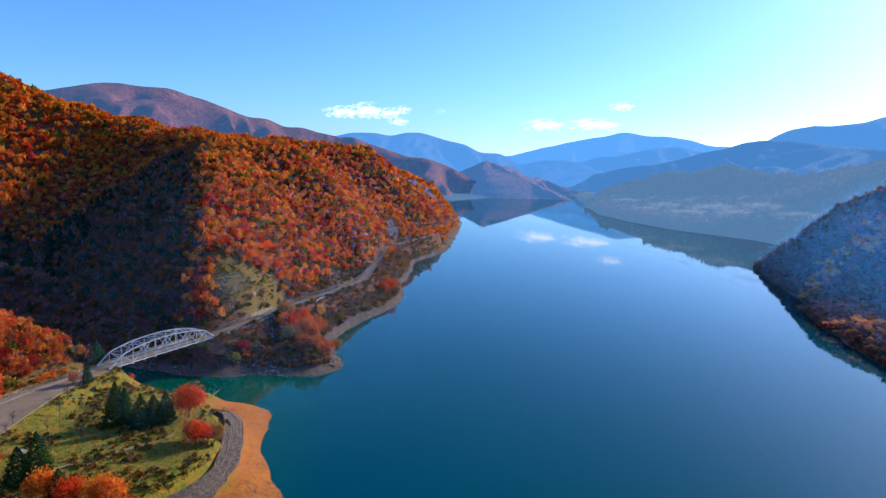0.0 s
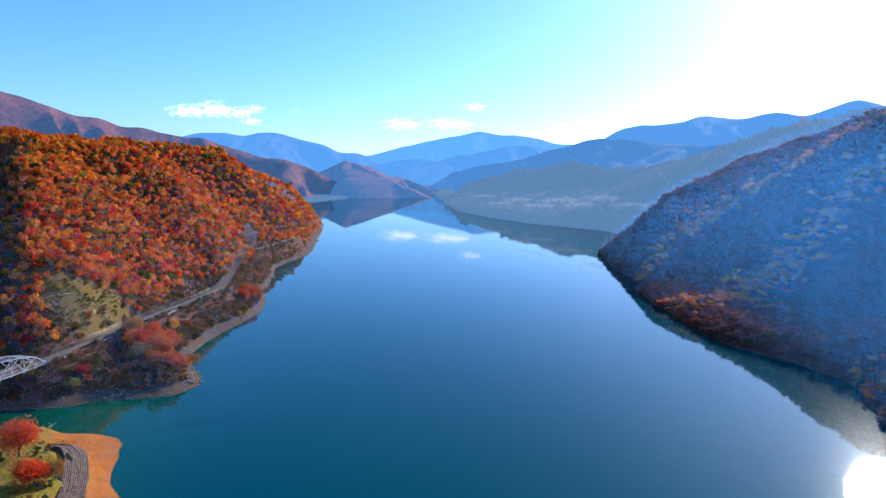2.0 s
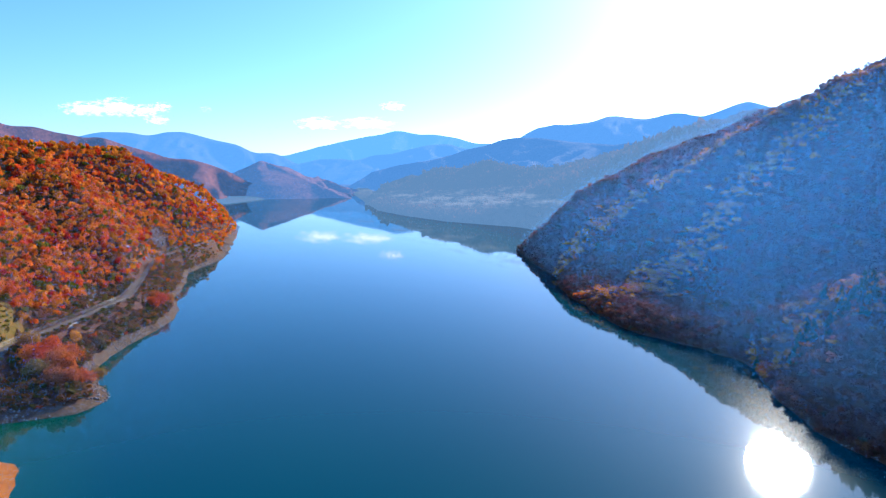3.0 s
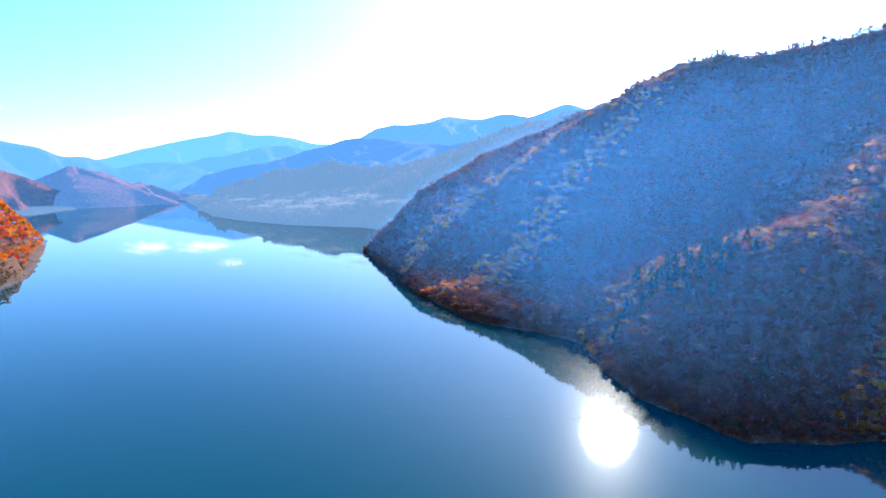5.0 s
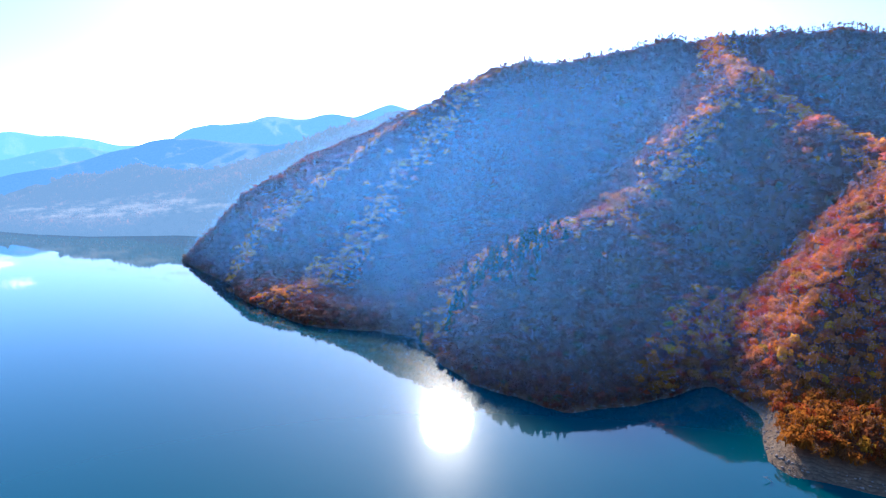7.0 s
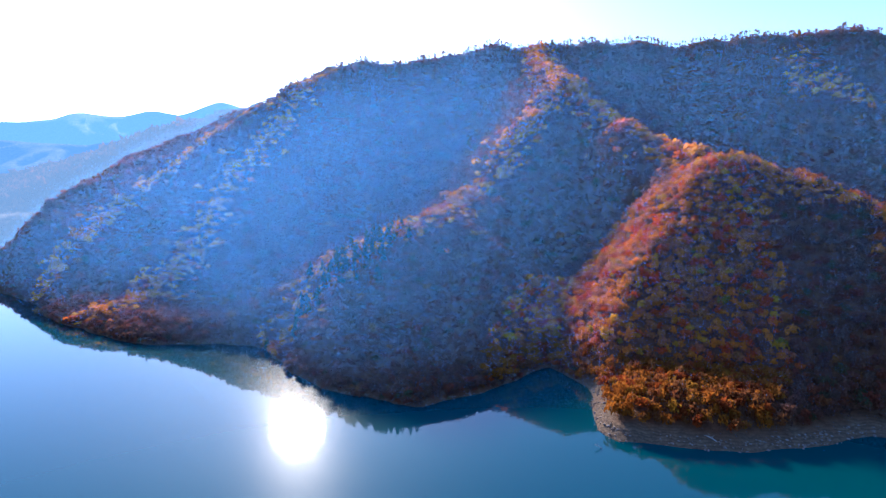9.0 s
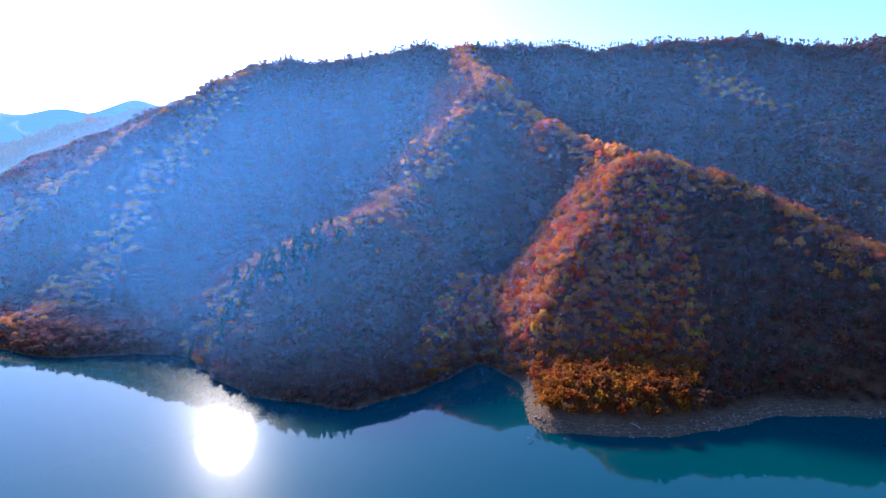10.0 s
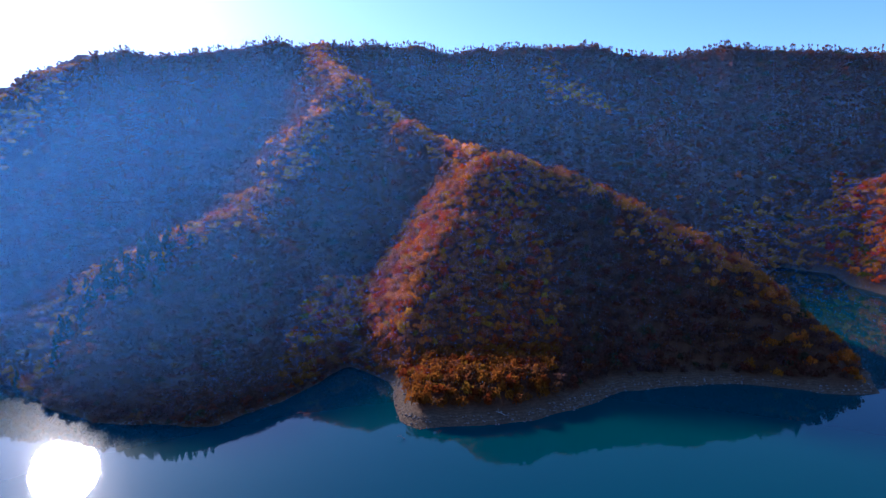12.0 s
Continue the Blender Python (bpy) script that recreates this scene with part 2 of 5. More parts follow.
def road_near(x, y):
    best, level = np.full(x.shape, 1e9), np.zeros(x.shape)
    for a, b in zip(ROAD, ROAD[1:]):
        if a[0] == -113.5:
            continue
        d, k = segment_distance(x, y, a, b)
        d = d - (a[3] + k * (b[3] - a[3]))
        level = np.where(d < best, a[2] + k * (b[2] - a[2]), level)
        best = np.minimum(best, d)
    return best, level


def refined(line, n=6):
    """The same line with n steps between its nodes, rounded off."""
    pts = np.array(line, float)
    u = np.arange(len(pts))
    fine = np.linspace(0, len(pts) - 1, (len(pts) - 1) * n + 1)
    out = np.stack([np.interp(fine, u, c) for c in pts.T], 1)
    for _ in range(3):
        out[1:-1] = (out[:-2] + 2 * out[1:-1] + out[2:]) / 4
    return [tuple(r) for r in out]


# Head and foot of the stone revetment round the spit.
TOP_EDGE = refined([(-68, 172.5, 9), (-64, 170, 9), (-61, 164, 9), (-58.5, 155.7, 9), (-56, 146.7, 9), (-54.4, 137.4, 9), (-56.3, 130.4, 9), (-61, 122, 9), (-68, 110, 9)], 10)
LOW_EDGE = refined([(-70, 182, 4.6), (-64.5, 181, 4.5), (-59.5, 175.5, 4.5), (-55.5, 164, 4.5), (-52.3, 151, 4.5), (-51.2, 139.4, 4.5), (-52.8, 132.3, 4.5), (-57, 121, 4.5), (-64, 106, 4.5)], 10)

WIDTHS = np.array([min(math.hypot(a[0] - b[0], a[1] - b[1]) for b in LOW_EDGE) for a in TOP_EDGE])


def terrace(x, y):
    """1 on the park terrace beside the bridge, falling to 0 round it."""
    return np.clip(1.6 - np.hypot((x + 95) / np.where(x > -95, 85, 34), (y - 138) / 66) * 1.25, 0, 1)


def land_height(x, y):
    x, y = np.asarray(x, float), np.asarray(y, float)
    d = shore_distance(x, y) + 3.0 * value_noise(x, y, 14, 3) + 1.5 * value_noise(x, y, 5, 4)
    roof = np.full(x.shape, -60.0)
    for slope, line in RIDGES:
        for a, b in zip(line, line[1:]):
            r, k = segment_distance(x, y, a, b)
            z = a[2] + k * (b[2] - a[2]) - slope * (r - 10 * (1 - np.exp(-r / 10)))
            top = np.maximum(roof, z)
            roof = top + 3 * np.log1p(np.exp(-np.abs(roof - z) / 3))
    rough = 7 * value_noise(x, y, 70, 5) + 6 * value_noise(x, y, 33, 6) + 4 * value_noise(x, y, 15, 7) + 1.6 * value_noise(x, y, 6, 8)
    far = np.clip((np.hypot(x, y) - 1100) / 800, 0, 1)
    rough += far * (40 * value_noise(x, y, 260, 9) + 25 * value_noise(x, y, 120, 10))
    high = np.clip(roof / 45, 0.1, 1)
    roof = roof + rough * high
    bank = np.where(d < 5, 0.5 * d, 2.5 + 1.1 * (d - 5))
    low = np.where(x > 150, np.minimum(0.42 * np.maximum(d, 0), 7), np.minimum(0.35 * np.maximum(d, 0), 5))
    z = np.minimum(np.maximum(roof, low), bank)
    flat = terrace(x, y)
    z = z * (1 - flat) + flat * np.minimum(10.5 + 0.8 * value_noise(x, y, 25, 12), np.where(d < 9, 0.38 * d, 3.4 + 1.7 * (d - 9)))
    near = (x > -95) & (x < -40) & (y > 80) & (y < 195)
    if near.any():
        px, py = x[near], y[near]
        head, foot = (np.min([segment_distance(px, py, a, b)[0] for a, b in zip(line[::3], line[3::3])], 0) for line in (TOP_EDGE, LOW_EDGE))
        f = foot / (head + foot)
        nearest = np.argmin([np.hypot(px - a[0], py - a[1]) for a in TOP_EDGE], 0)
        band = head + foot < WIDTHS[nearest] + 1.6
        inner = ~band & (foot - head > 0.6 * WIDTHS[nearest]) & (head < 8)
        beyond = ~band & (foot < head) & (px > -72)
        z[near] = np.where(band, 3.2 + 4.5 * f, np.where(inner, np.maximum(z[near], 8.85), np.where(beyond, np.minimum(z[near], 4.3), z[near])))
    r, level = road_near(x, y)
    w = np.clip((6.5 - r) / 5, 0, 1)
    w = w * w * (3 - 2 * w)
    z = np.where(d > 0, z * (1 - w) + (level - 0.25) * w, z)
    return np.where(d > 0, z, np.maximum(-30, 0.5 * d) - 0.05)


def mesh_of(name, verts, faces, mats, tint=None, smooth=False):
    """A mesh from an array of corners and an array of quads or triangles."""
    verts, faces = np.asarray(verts, np.float32), np.asarray(faces, np.int32)
    me = bpy.data.meshes.new(name)
    n, side = faces.shape
    me.vertices.add(len(verts))
    me.vertices.foreach_set("co", verts.ravel())
    me.loops.add(n * side)
    me.loops.foreach_set("vertex_index", faces.ravel())
    me.polygons.add(n)
    me.polygons.foreach_set("loop_start", np.arange(0, n * side, side, dtype=np.int32))
    if smooth:
        me.polygons.foreach_set("use_smooth", np.ones(n, bool))
    if tint is not None:
        att = me.attributes.new("tint", "FLOAT_COLOR", "POINT")
        att.data.foreach_set("color", np.concatenate([tint, np.ones((len(tint), 1))], 1).astype(np.float32).ravel())
    for m in mats:
        me.materials.append(m)
    me.update(calc_edges=True)
    return me


def stretched(fine_from, fine_to, step, to):
    """Grid lines: even in the middle, wider and wider apart outwards."""
    mid = list(np.arange(fine_from, fine_to + 0.1, step))
    up, down, gap = [fine_to], [fine_from], step
    while up[-1] < to or down[-1] > -to:
        gap *= 1.055
        up.append(up[-1] + gap)
        down.append(down[-1] - gap)
    return np.array(down[:0:-1] + mid + up[1:])


gx, gy = stretched(-260, 640, 4.4, 4600), stretched(-260, 700, 4.4, 4600)
X, Y = np.meshgrid(gx, gy)
Z = land_height(X.ravel(), Y.ravel())
nx, ny = len(gx), len(gy)
idx = np.arange(nx * ny).reshape(ny, nx)
quads = np.stack([idx[:-1, :-1], idx[:-1, 1:], idx[1:, 1:], idx[1:, :-1]], -1).reshape(-1, 4)
ground_mesh = mesh_of("ground", np.stack([X.ravel(), Y.ravel(), Z], 1), quads, [GROUND, HAZED_GROUND], smooth=True)
mid = np.hypot(X, Y)
mid = 0.25 * (mid[:-1, :-1] + mid[:-1, 1:] + mid[1:, 1:] + mid[1:, :-1])
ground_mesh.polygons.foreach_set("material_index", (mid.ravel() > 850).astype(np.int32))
cut_u, cut_v = on_cut(X.ravel(), Y.ravel())
cut_grass = ((cut_u > -2) & (cut_u < 36) & (cut_v > -2) & (cut_v < 25 - 0.25 * cut_u)).astype(float) * 0.5
for key, values in (("meadow", np.maximum(np.clip(terrace(X.ravel(), Y.ravel()) * 2, 0, 1), cut_grass)), ("bank", np.clip((np.where(X.ravel() > 100, 1.0 + 2.2 * np.clip((46 - Y.ravel()) / 12, 0, 1), 2.6) + 3.5 * np.clip(terrace(X.ravel(), Y.ravel()) * 3, 0, 1) + 2.5 * value_noise(X.ravel(), Y.ravel(), 9, 20) - Z) / 1.2, 0, 1) * (np.hypot(X.ravel(), Y.ravel()) < 800))):
    att = ground_mesh.attributes.new(key, "FLOAT", "POINT")
    att.data.foreach_set("value", values.astype(np.float32))
ground = tagged(new("ground", ground_mesh), "hilly ground with leaf litter and bare bank at the waterline", "ground", kind="structure")

bm = bmesh.new()
bmesh.ops.create_grid(bm, x_segments=8, y_segments=8, size=4700)
me = bpy.data.meshes.new("water")
bm.to_mesh(me)
bm.free()
me.materials.append(WATER)
tagged(new("water", me), "calm deep blue reservoir reflecting the sky", "lake", kind="structure")

# ------------------------------------------------------------------ forest
rng = np.random.default_rng(7)


def flake_crown(n, seed, squash=0.8, loose=0.45):
    """A broadleaf crown of loose leafy sprays on several boughs, about one metre in radius."""
    g = np.random.default_rng(seed)
    boughs = 4 if n < 60 else 7
    at = g.normal(size=(boughs, 3))
    at *= (g.uniform(0.4, 0.78, boughs) / np.linalg.norm(at, axis=1))[:, None]
    at[:, 2] = np.abs(at[:, 2]) * 1.1 - 0.12
    at[0] = (0, 0, 0.35)
    reach = g.uniform(0.5, 0.74, boughs)
    which = g.integers(0, boughs, n)
    v = g.normal(size=(n, 3))
    v[:, 2] = np.abs(v[:, 2]) * 1.1 - (0.45 if n < 600 else 0.8)
    v /= np.linalg.norm(v, axis=1, keepdims=True)
    centre = (at[which] + v * (reach[which] * g.uniform(0.5, 1.15, n))[:, None]) * (1, 1, squash)
    normal = v + loose * g.normal(size=(n, 3))
    normal /= np.linalg.norm(normal, axis=1, keepdims=True)
    side = np.cross(normal, g.normal(size=(n, 3)))
    side /= np.linalg.norm(side, axis=1, keepdims=True)
    other = np.cross(normal, side)
    size = g.uniform(0.6, 1.25, n)[:, None] * (2.3 if n < 600 else 3.5) / math.sqrt(n)
    a, b = side * size, other * size * g.uniform(0.6, 1.0, n)[:, None]
    bend = normal * size * 0.5
    spray = np.stack([centre - a - bend, centre - b * 1.1, centre + a - bend], 1)
    return spray.reshape(-1, 3)


def flake_conifer(n, seed):
    """A narrow conical crown of drooping sprays, one metre in radius and 3.2 high."""
    g = np.random.default_rng(seed)
    k = g.uniform(0, 1, n) ** 1.15
    ang = g.uniform(0, 2 * math.pi, n)
    wave = 1 + 0.12 * np.sin(k * 40 + 3 * np.sin(ang * 2 + seed))
    rad = (1 - k ** 1.7) * g.uniform(0.62, 1.0, n) * wave + 0.03
    out = np.stack([np.cos(ang), np.sin(ang), 0 * ang], 1)
    centre = out * rad[:, None] + np.stack([0 * k, 0 * k, 3.2 * k], 1)
    side = np.stack([-np.sin(ang), np.cos(ang), 0 * ang], 1) + 0.35 * g.normal(size=(n, 3))
    size = (0.35 + 0.65 * (1 - k))[:, None] * 5.0 / math.sqrt(n)
    down = out * 0.35 + np.array([0, 0, -1.0]) + 0.25 * g.normal(size=(n, 3))
    spray = np.stack([centre - side * size, centre + down * size * 1.3, centre + side * size], 1)
    return spray.reshape(-1, 3)


def forest(name, label, places, sizes, tints, templates, stretch, leaves=LEAVES):
    """One object of many crowns: places n x 3, sizes n, tints n x 3."""
    which = rng.integers(0, len(templates), len(places))
    turn = rng.uniform(0, 2 * math.pi, len(places))
    parts, cols = [], []
    for k, shape in enumerate(templates):
        m = which == k
        if not m.any():
            continue
        c, s = np.cos(turn[m])[:, None], np.sin(turn[m])[:, None]
        sx = sizes[m][:, None]
        vx = (shape[None, :, 0] * c - shape[None, :, 1] * s) * sx
        vy = (shape[None, :, 0] * s + shape[None, :, 1] * c) * sx
        vz = shape[None, :, 2] * sx * stretch[m][:, None]
        parts.append((np.stack([vx, vy, vz], -1) + places[m][:, None, :]).reshape(-1, 3))
        cols.append(np.repeat(tints[m], shape.shape[0], 0))
    verts = np.concatenate(parts)
    me = mesh_of(name, verts, np.arange(len(verts)).reshape(-1, 3), [leaves], np.concatenate(cols))
    return tagged(new(name, me), label, "forest", kind="stuff")


def palette(n, choices, spread=0.25):
    cols, weights = np.array([c for _, c in choices]), np.array([w for w, _ in choices], float)
    pick = rng.choice(len(cols), n, p=weights / weights.sum())
    return np.clip(cols[pick] * rng.uniform(1 - spread, 1 + spread, (n, 1)) * rng.uniform(0.92, 1.08, (n, 3)), 0, 1)


AUTUMN = [(6, (0.68, 0.165, 0.003)), (3, (0.58, 0.075, 0.003)), (4, (0.68, 0.25, 0.004)), (2, (0.33, 0.12, 0.01)), (1.4, (0.17, 0.15, 0.006)), (0.8, (0.44, 0.03, 0.005))]
# bare russet trees, with the slopes' shade put into the dark browns
SHADED_RUSSET = [(6, (0.17, 0.075, 0.045)), (4, (0.14, 0.075, 0.055)), (3, (0.2, 0.06, 0.03)), (1, (0.1, 0.085, 0.04)), (0.5, (0.26, 0.1, 0.03))]
# autumn leaf colours raised to paint sunlight along the crests
SUNLIT_CREST = [(6, (0.6, 0.2, 0.02)), (1, (0.6, 0.25, 0.02)), (2, (0.52, 0.11, 0.02)), (2.5, (0.4, 0.14, 0.04))]
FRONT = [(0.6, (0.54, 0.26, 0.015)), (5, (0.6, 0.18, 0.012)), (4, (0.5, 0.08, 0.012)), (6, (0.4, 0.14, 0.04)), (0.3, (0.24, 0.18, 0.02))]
GOLDEN = [(2, (0.6, 0.28, 0.012)), (3, (0.58, 0.2, 0.012)), (2, (0.4, 0.15, 0.04))]
SHADED_VALLEY = [(5, (0.20, 0.105, 0.05)), (3, (0.26, 0.09, 0.03)), (3, (0.06, 0.08, 0.03)), (1, (0.4, 0.12, 0.01))]
DULL = [(6, (0.14, 0.06, 0.035)), (4, (0.11, 0.07, 0.05)), (1, (0.24, 0.08, 0.02))]
BANK = [(5, (0.2, 0.1, 0.03)), (4, (0.14, 0.1, 0.022)), (3, (0.3, 0.11, 0.02)), (2, (0.1, 0.095, 0.016)), (0.8, (0.45, 0.1, 0.01))]
CEDAR = [(2, (0.025, 0.05, 0.018)), (1, (0.04, 0.065, 0.02))]


def scatter(x0, x1, y0, y1, step):
    xs, ys = np.meshgrid(np.arange(x0, x1, step), np.arange(y0, y1, step))
    x = xs.ravel() + rng.uniform(-0.5, 0.5, xs.size) * step
    y = ys.ravel() + rng.uniform(-0.5, 0.5, xs.size) * step
    return x, y


def bare_shore(x, y):
    """1 round the front spur and its bay, where the lake has drawn down from a bare bank."""
    return np.clip((46 - y) / 12, 0, 1) * (x > 100) * np.clip((420 - x) / 40, 0, 1)


def wooded(x, y):
    z = land_height(x, y)
    ok = (z > np.where(x > 100, 0.4 + 1.9 * bare_shore(x, y), 2.4) + np.where(x > 100, 0.8, 2) * value_noise(x, y, 12, 31)) & (terrace(x, y) < 0.15) & (road_near(x, y)[0] > np.where((z < 14) & (x > -118), 5.5, 2.2))
    bare = np.minimum(np.hypot((x + 63) / 9, (y - 368) / 17), np.hypot((x + 45) / 9, (y - 532) / 20))
    return ok & (bare > 0.8) & (np.hypot(x + 58, y - 444) > 5), z


def plant(label, area, step, flakes, radius, colours, leaves=LEAVES, lift=1.0, but=None, within=(0, 4000)):
    x, y = scatter(*area, step)
    ok, z = wooded(x, y)
    ok &= (np.hypot(x, y) > within[0]) & (np.hypot(x, y) < within[1])
    if but:
        ok &= ~((x > but[0]) & (x < but[1]) & (y > but[2]) & (y < but[3]))
    u, v = on_cut(x, y)
    ok &= ~((u > -9) & (u < 33) & (v > 0) & (v < np.minimum(20 - 0.35 * u, 16 + 1.2 * u)))
    crest = np.min([segment_distance(x, y, a, b)[0] for a, b in zip(LONG_RIDGE[5:], LONG_RIDGE[6:])], 0)
    x, y, z, crest = x[ok], y[ok], z[ok], crest[ok]
    n = len(x)
    size = radius * rng.uniform(0.65, 1.25, n) * np.where((z < 13) & (x < 100) & (y > 222), 0.55, 1.0) * np.where(crest < 12, 0.4, 1.0)
    cols = palette(n, colours, 0.1 if colours is SHADED_RUSSET else 0.25)
    if colours is SHADED_RUSSET:
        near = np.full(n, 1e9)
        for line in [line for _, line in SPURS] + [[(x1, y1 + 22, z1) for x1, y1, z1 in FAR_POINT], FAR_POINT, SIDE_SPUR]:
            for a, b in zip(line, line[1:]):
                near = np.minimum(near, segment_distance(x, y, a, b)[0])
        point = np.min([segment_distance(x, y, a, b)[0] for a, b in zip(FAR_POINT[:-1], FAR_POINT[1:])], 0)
        # orange leaves, brightened on crests and the sunward flank to stand in for sunlight
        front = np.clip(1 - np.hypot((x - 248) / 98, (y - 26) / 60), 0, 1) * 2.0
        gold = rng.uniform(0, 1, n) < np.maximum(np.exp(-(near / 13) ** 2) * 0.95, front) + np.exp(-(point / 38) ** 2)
        cols[gold] = palette(n, SUNLIT_CREST)[gold]
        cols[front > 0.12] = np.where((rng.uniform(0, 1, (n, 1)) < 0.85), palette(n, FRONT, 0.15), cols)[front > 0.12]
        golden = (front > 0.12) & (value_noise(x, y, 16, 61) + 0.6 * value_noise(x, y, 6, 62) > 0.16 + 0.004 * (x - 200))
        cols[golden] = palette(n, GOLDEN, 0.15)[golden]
        # halved colour takes the sunlight off the foot of the spur
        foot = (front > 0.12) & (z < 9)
        cols[foot] = palette(n, SUNLIT_CREST)[foot] * 0.5
        # the point across the bay is all in bright leaf
        bright = (np.degrees(np.arctan2(x, y)) > 119.2) & (np.hypot(x, y) < 560) & (np.hypot(x, y) > 370)
        cols[bright] = palette(n, AUTUMN)[bright]
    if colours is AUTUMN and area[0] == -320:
        # cedars and dull brown trees; the side valley's shade is put into their colours
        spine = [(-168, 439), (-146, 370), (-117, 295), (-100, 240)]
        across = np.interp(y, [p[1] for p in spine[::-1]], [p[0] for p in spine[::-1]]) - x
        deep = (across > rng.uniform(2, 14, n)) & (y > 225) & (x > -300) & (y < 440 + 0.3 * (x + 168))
        cols[deep] = palette(n, SHADED_VALLEY)[deep]
    if colours is AUTUMN:
        bank = (z < 13) & (x < 100) & (x > -120) & (y > 222) & (y < 640)
        cols[bank] = palette(n, BANK)[bank]
    templates = [flake_crown(flakes, 100 + k, loose=0.5 if colours is SHADED_RUSSET else 0.35) for k in range(9)]
    return forest("autumn_forest", label, np.stack([x, y, z + lift * size], 1), size, cols, templates, rng.uniform(0.75, 1.1, n) if colours is SHADED_RUSSET and area[0] == 170 and flakes < 40 else rng.uniform(1.0, 1.6, n), leaves)


LEFT_NEAR, LEFT_MID = (-320, 40, 120, 330), (-320, 40, 330, 640)
FRONT_SPUR, NEXT_SPUR, RIGHT_NEAR, RIGHT_FAR = (170, 340, -160, 70), (170, 340, 70, 330), (170, 340, -160, 330), (170, 760, -420, 680)
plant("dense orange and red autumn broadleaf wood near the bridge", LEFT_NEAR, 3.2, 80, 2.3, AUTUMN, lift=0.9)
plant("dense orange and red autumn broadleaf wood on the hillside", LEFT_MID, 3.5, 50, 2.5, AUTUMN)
plant("thinning red, orange and gold autumn wood on the front spur", FRONT_SPUR, 2.9, 84, 2.3, SHADED_RUSSET, lift=0.8)
plant("russet and bare-twigged autumn wood on the steep shore, tinted dark for shade", NEXT_SPUR, 3.4, 30, 2.6, SHADED_RUSSET, lift=0.6)
plant("russet and bare-twigged autumn wood on the long ridge, tinted dark for shade", RIGHT_FAR, 4.6, 18, 3.5, SHADED_RUSSET, lift=0.55, but=RIGHT_NEAR, within=(0, 752))
plant("reddish autumn wood on farther hills", (-700, 60, 640, 1000), 5.6, 17, 3.6, AUTUMN)
plant("orange autumn wood on a hill behind", (-700, -320, 150, 640), 5.8, 20, 3.7, AUTUMN)
plant("russet wood behind the long ridge", (600, 960, -600, 440), 13.0, 12, 7.0, SHADED_RUSSET, within=(765, 1000))
plant("russet wood on the hill past the long ridge", (300, 700, 430, 680), 5.6, 20, 3.4, SHADED_RUSSET, leaves=HAZED_LEAVES, lift=0.5, within=(752, 960))
plant("russet wood on the shore farther up", (250, 1100, 640, 1500), 8.0, 11, 7.0, DULL, leaves=HAZED_LEAVES, lift=0.35)

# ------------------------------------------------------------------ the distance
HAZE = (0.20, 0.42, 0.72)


def far_range(label, nodes, slope, colour, haze, seed, group="far mountain ranges", carve=1.0):
    """A mountain range from bearings (degrees), distances and crest heights, with side spurs."""
    az, dist, crest = (np.array(c, float) for c in zip(*nodes))
    u = np.linspace(0, 1, 220)
    key = np.linspace(0, 1, len(az))
    a, r, z = (np.interp(u, key, c) for c in (az, dist, crest))
    soft = np.ones(9) / 9
    z = np.convolve(np.pad(z, 4, "edge"), soft, "valid")
    x, y = r * np.sin(np.radians(a)), r * np.cos(np.radians(a))
    along = np.concatenate([[0], np.cumsum(np.hypot(np.diff(x), np.diff(y)))])
    z = z + 0.03 * r * 0.12 * value_noise(along, 0 * along, r.mean() * 0.03, seed) * 2
    tx, ty = np.gradient(x), np.gradient(y)
    ln = np.hypot(tx, ty)
    px, py = -ty / ln, tx / ln
    reach = (crest.max() + 60) / slope
    v = np.linspace(-1, 1, 71)
    U, V = np.meshgrid(along, v * reach)
    side = np.sign(V) * 900
    wander = 0.35 * reach * value_noise(V + side, U, reach * 0.8, seed + 4)
    deep = np.abs(value_noise(U + wander + 0.3 * V, side + 0.16 * V, reach * 0.2, seed + 1)) * 2
    fine = np.abs(value_noise(U + 0.5 * wander - 0.2 * V, side + 0.3 * V, reach * 0.075, seed + 2)) * 2
    spur = deep + 0.45 * fine + 0.12 * value_noise(U, V, reach * 0.05, seed + 3)
    ridge = np.clip(np.abs(V) / reach * 7, 0, 1)
    zz = z[None, :] - slope * np.abs(V) * (0.7 + 0.25 * spur) + carve * 0.26 * reach * slope * ridge * np.minimum(0.35 * np.abs(V) / reach - spur + 0.12, 0)
    xx, yy = x[None, :] + px[None, :] * V, y[None, :] + py[None, :] * V
    n, m = U.shape
    k = np.arange(n * m).reshape(n, m)
    faces = np.stack([k[:-1, :-1], k[:-1, 1:], k[1:, 1:], k[1:, :-1]], -1).reshape(-1, 4)
    me = mesh_of("backdrop", np.stack([xx.ravel(), yy.ravel(), np.maximum(zz, -8).ravel()], 1), faces, [material("hazed_far_slope", far_shader(colour, HAZE, haze))], smooth=True)
    return tagged(new("backdrop", me), label, "mountain", group, "structure")


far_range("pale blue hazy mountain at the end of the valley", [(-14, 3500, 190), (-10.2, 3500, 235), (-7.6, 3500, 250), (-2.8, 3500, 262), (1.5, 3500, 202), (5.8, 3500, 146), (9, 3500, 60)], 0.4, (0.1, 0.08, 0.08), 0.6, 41)
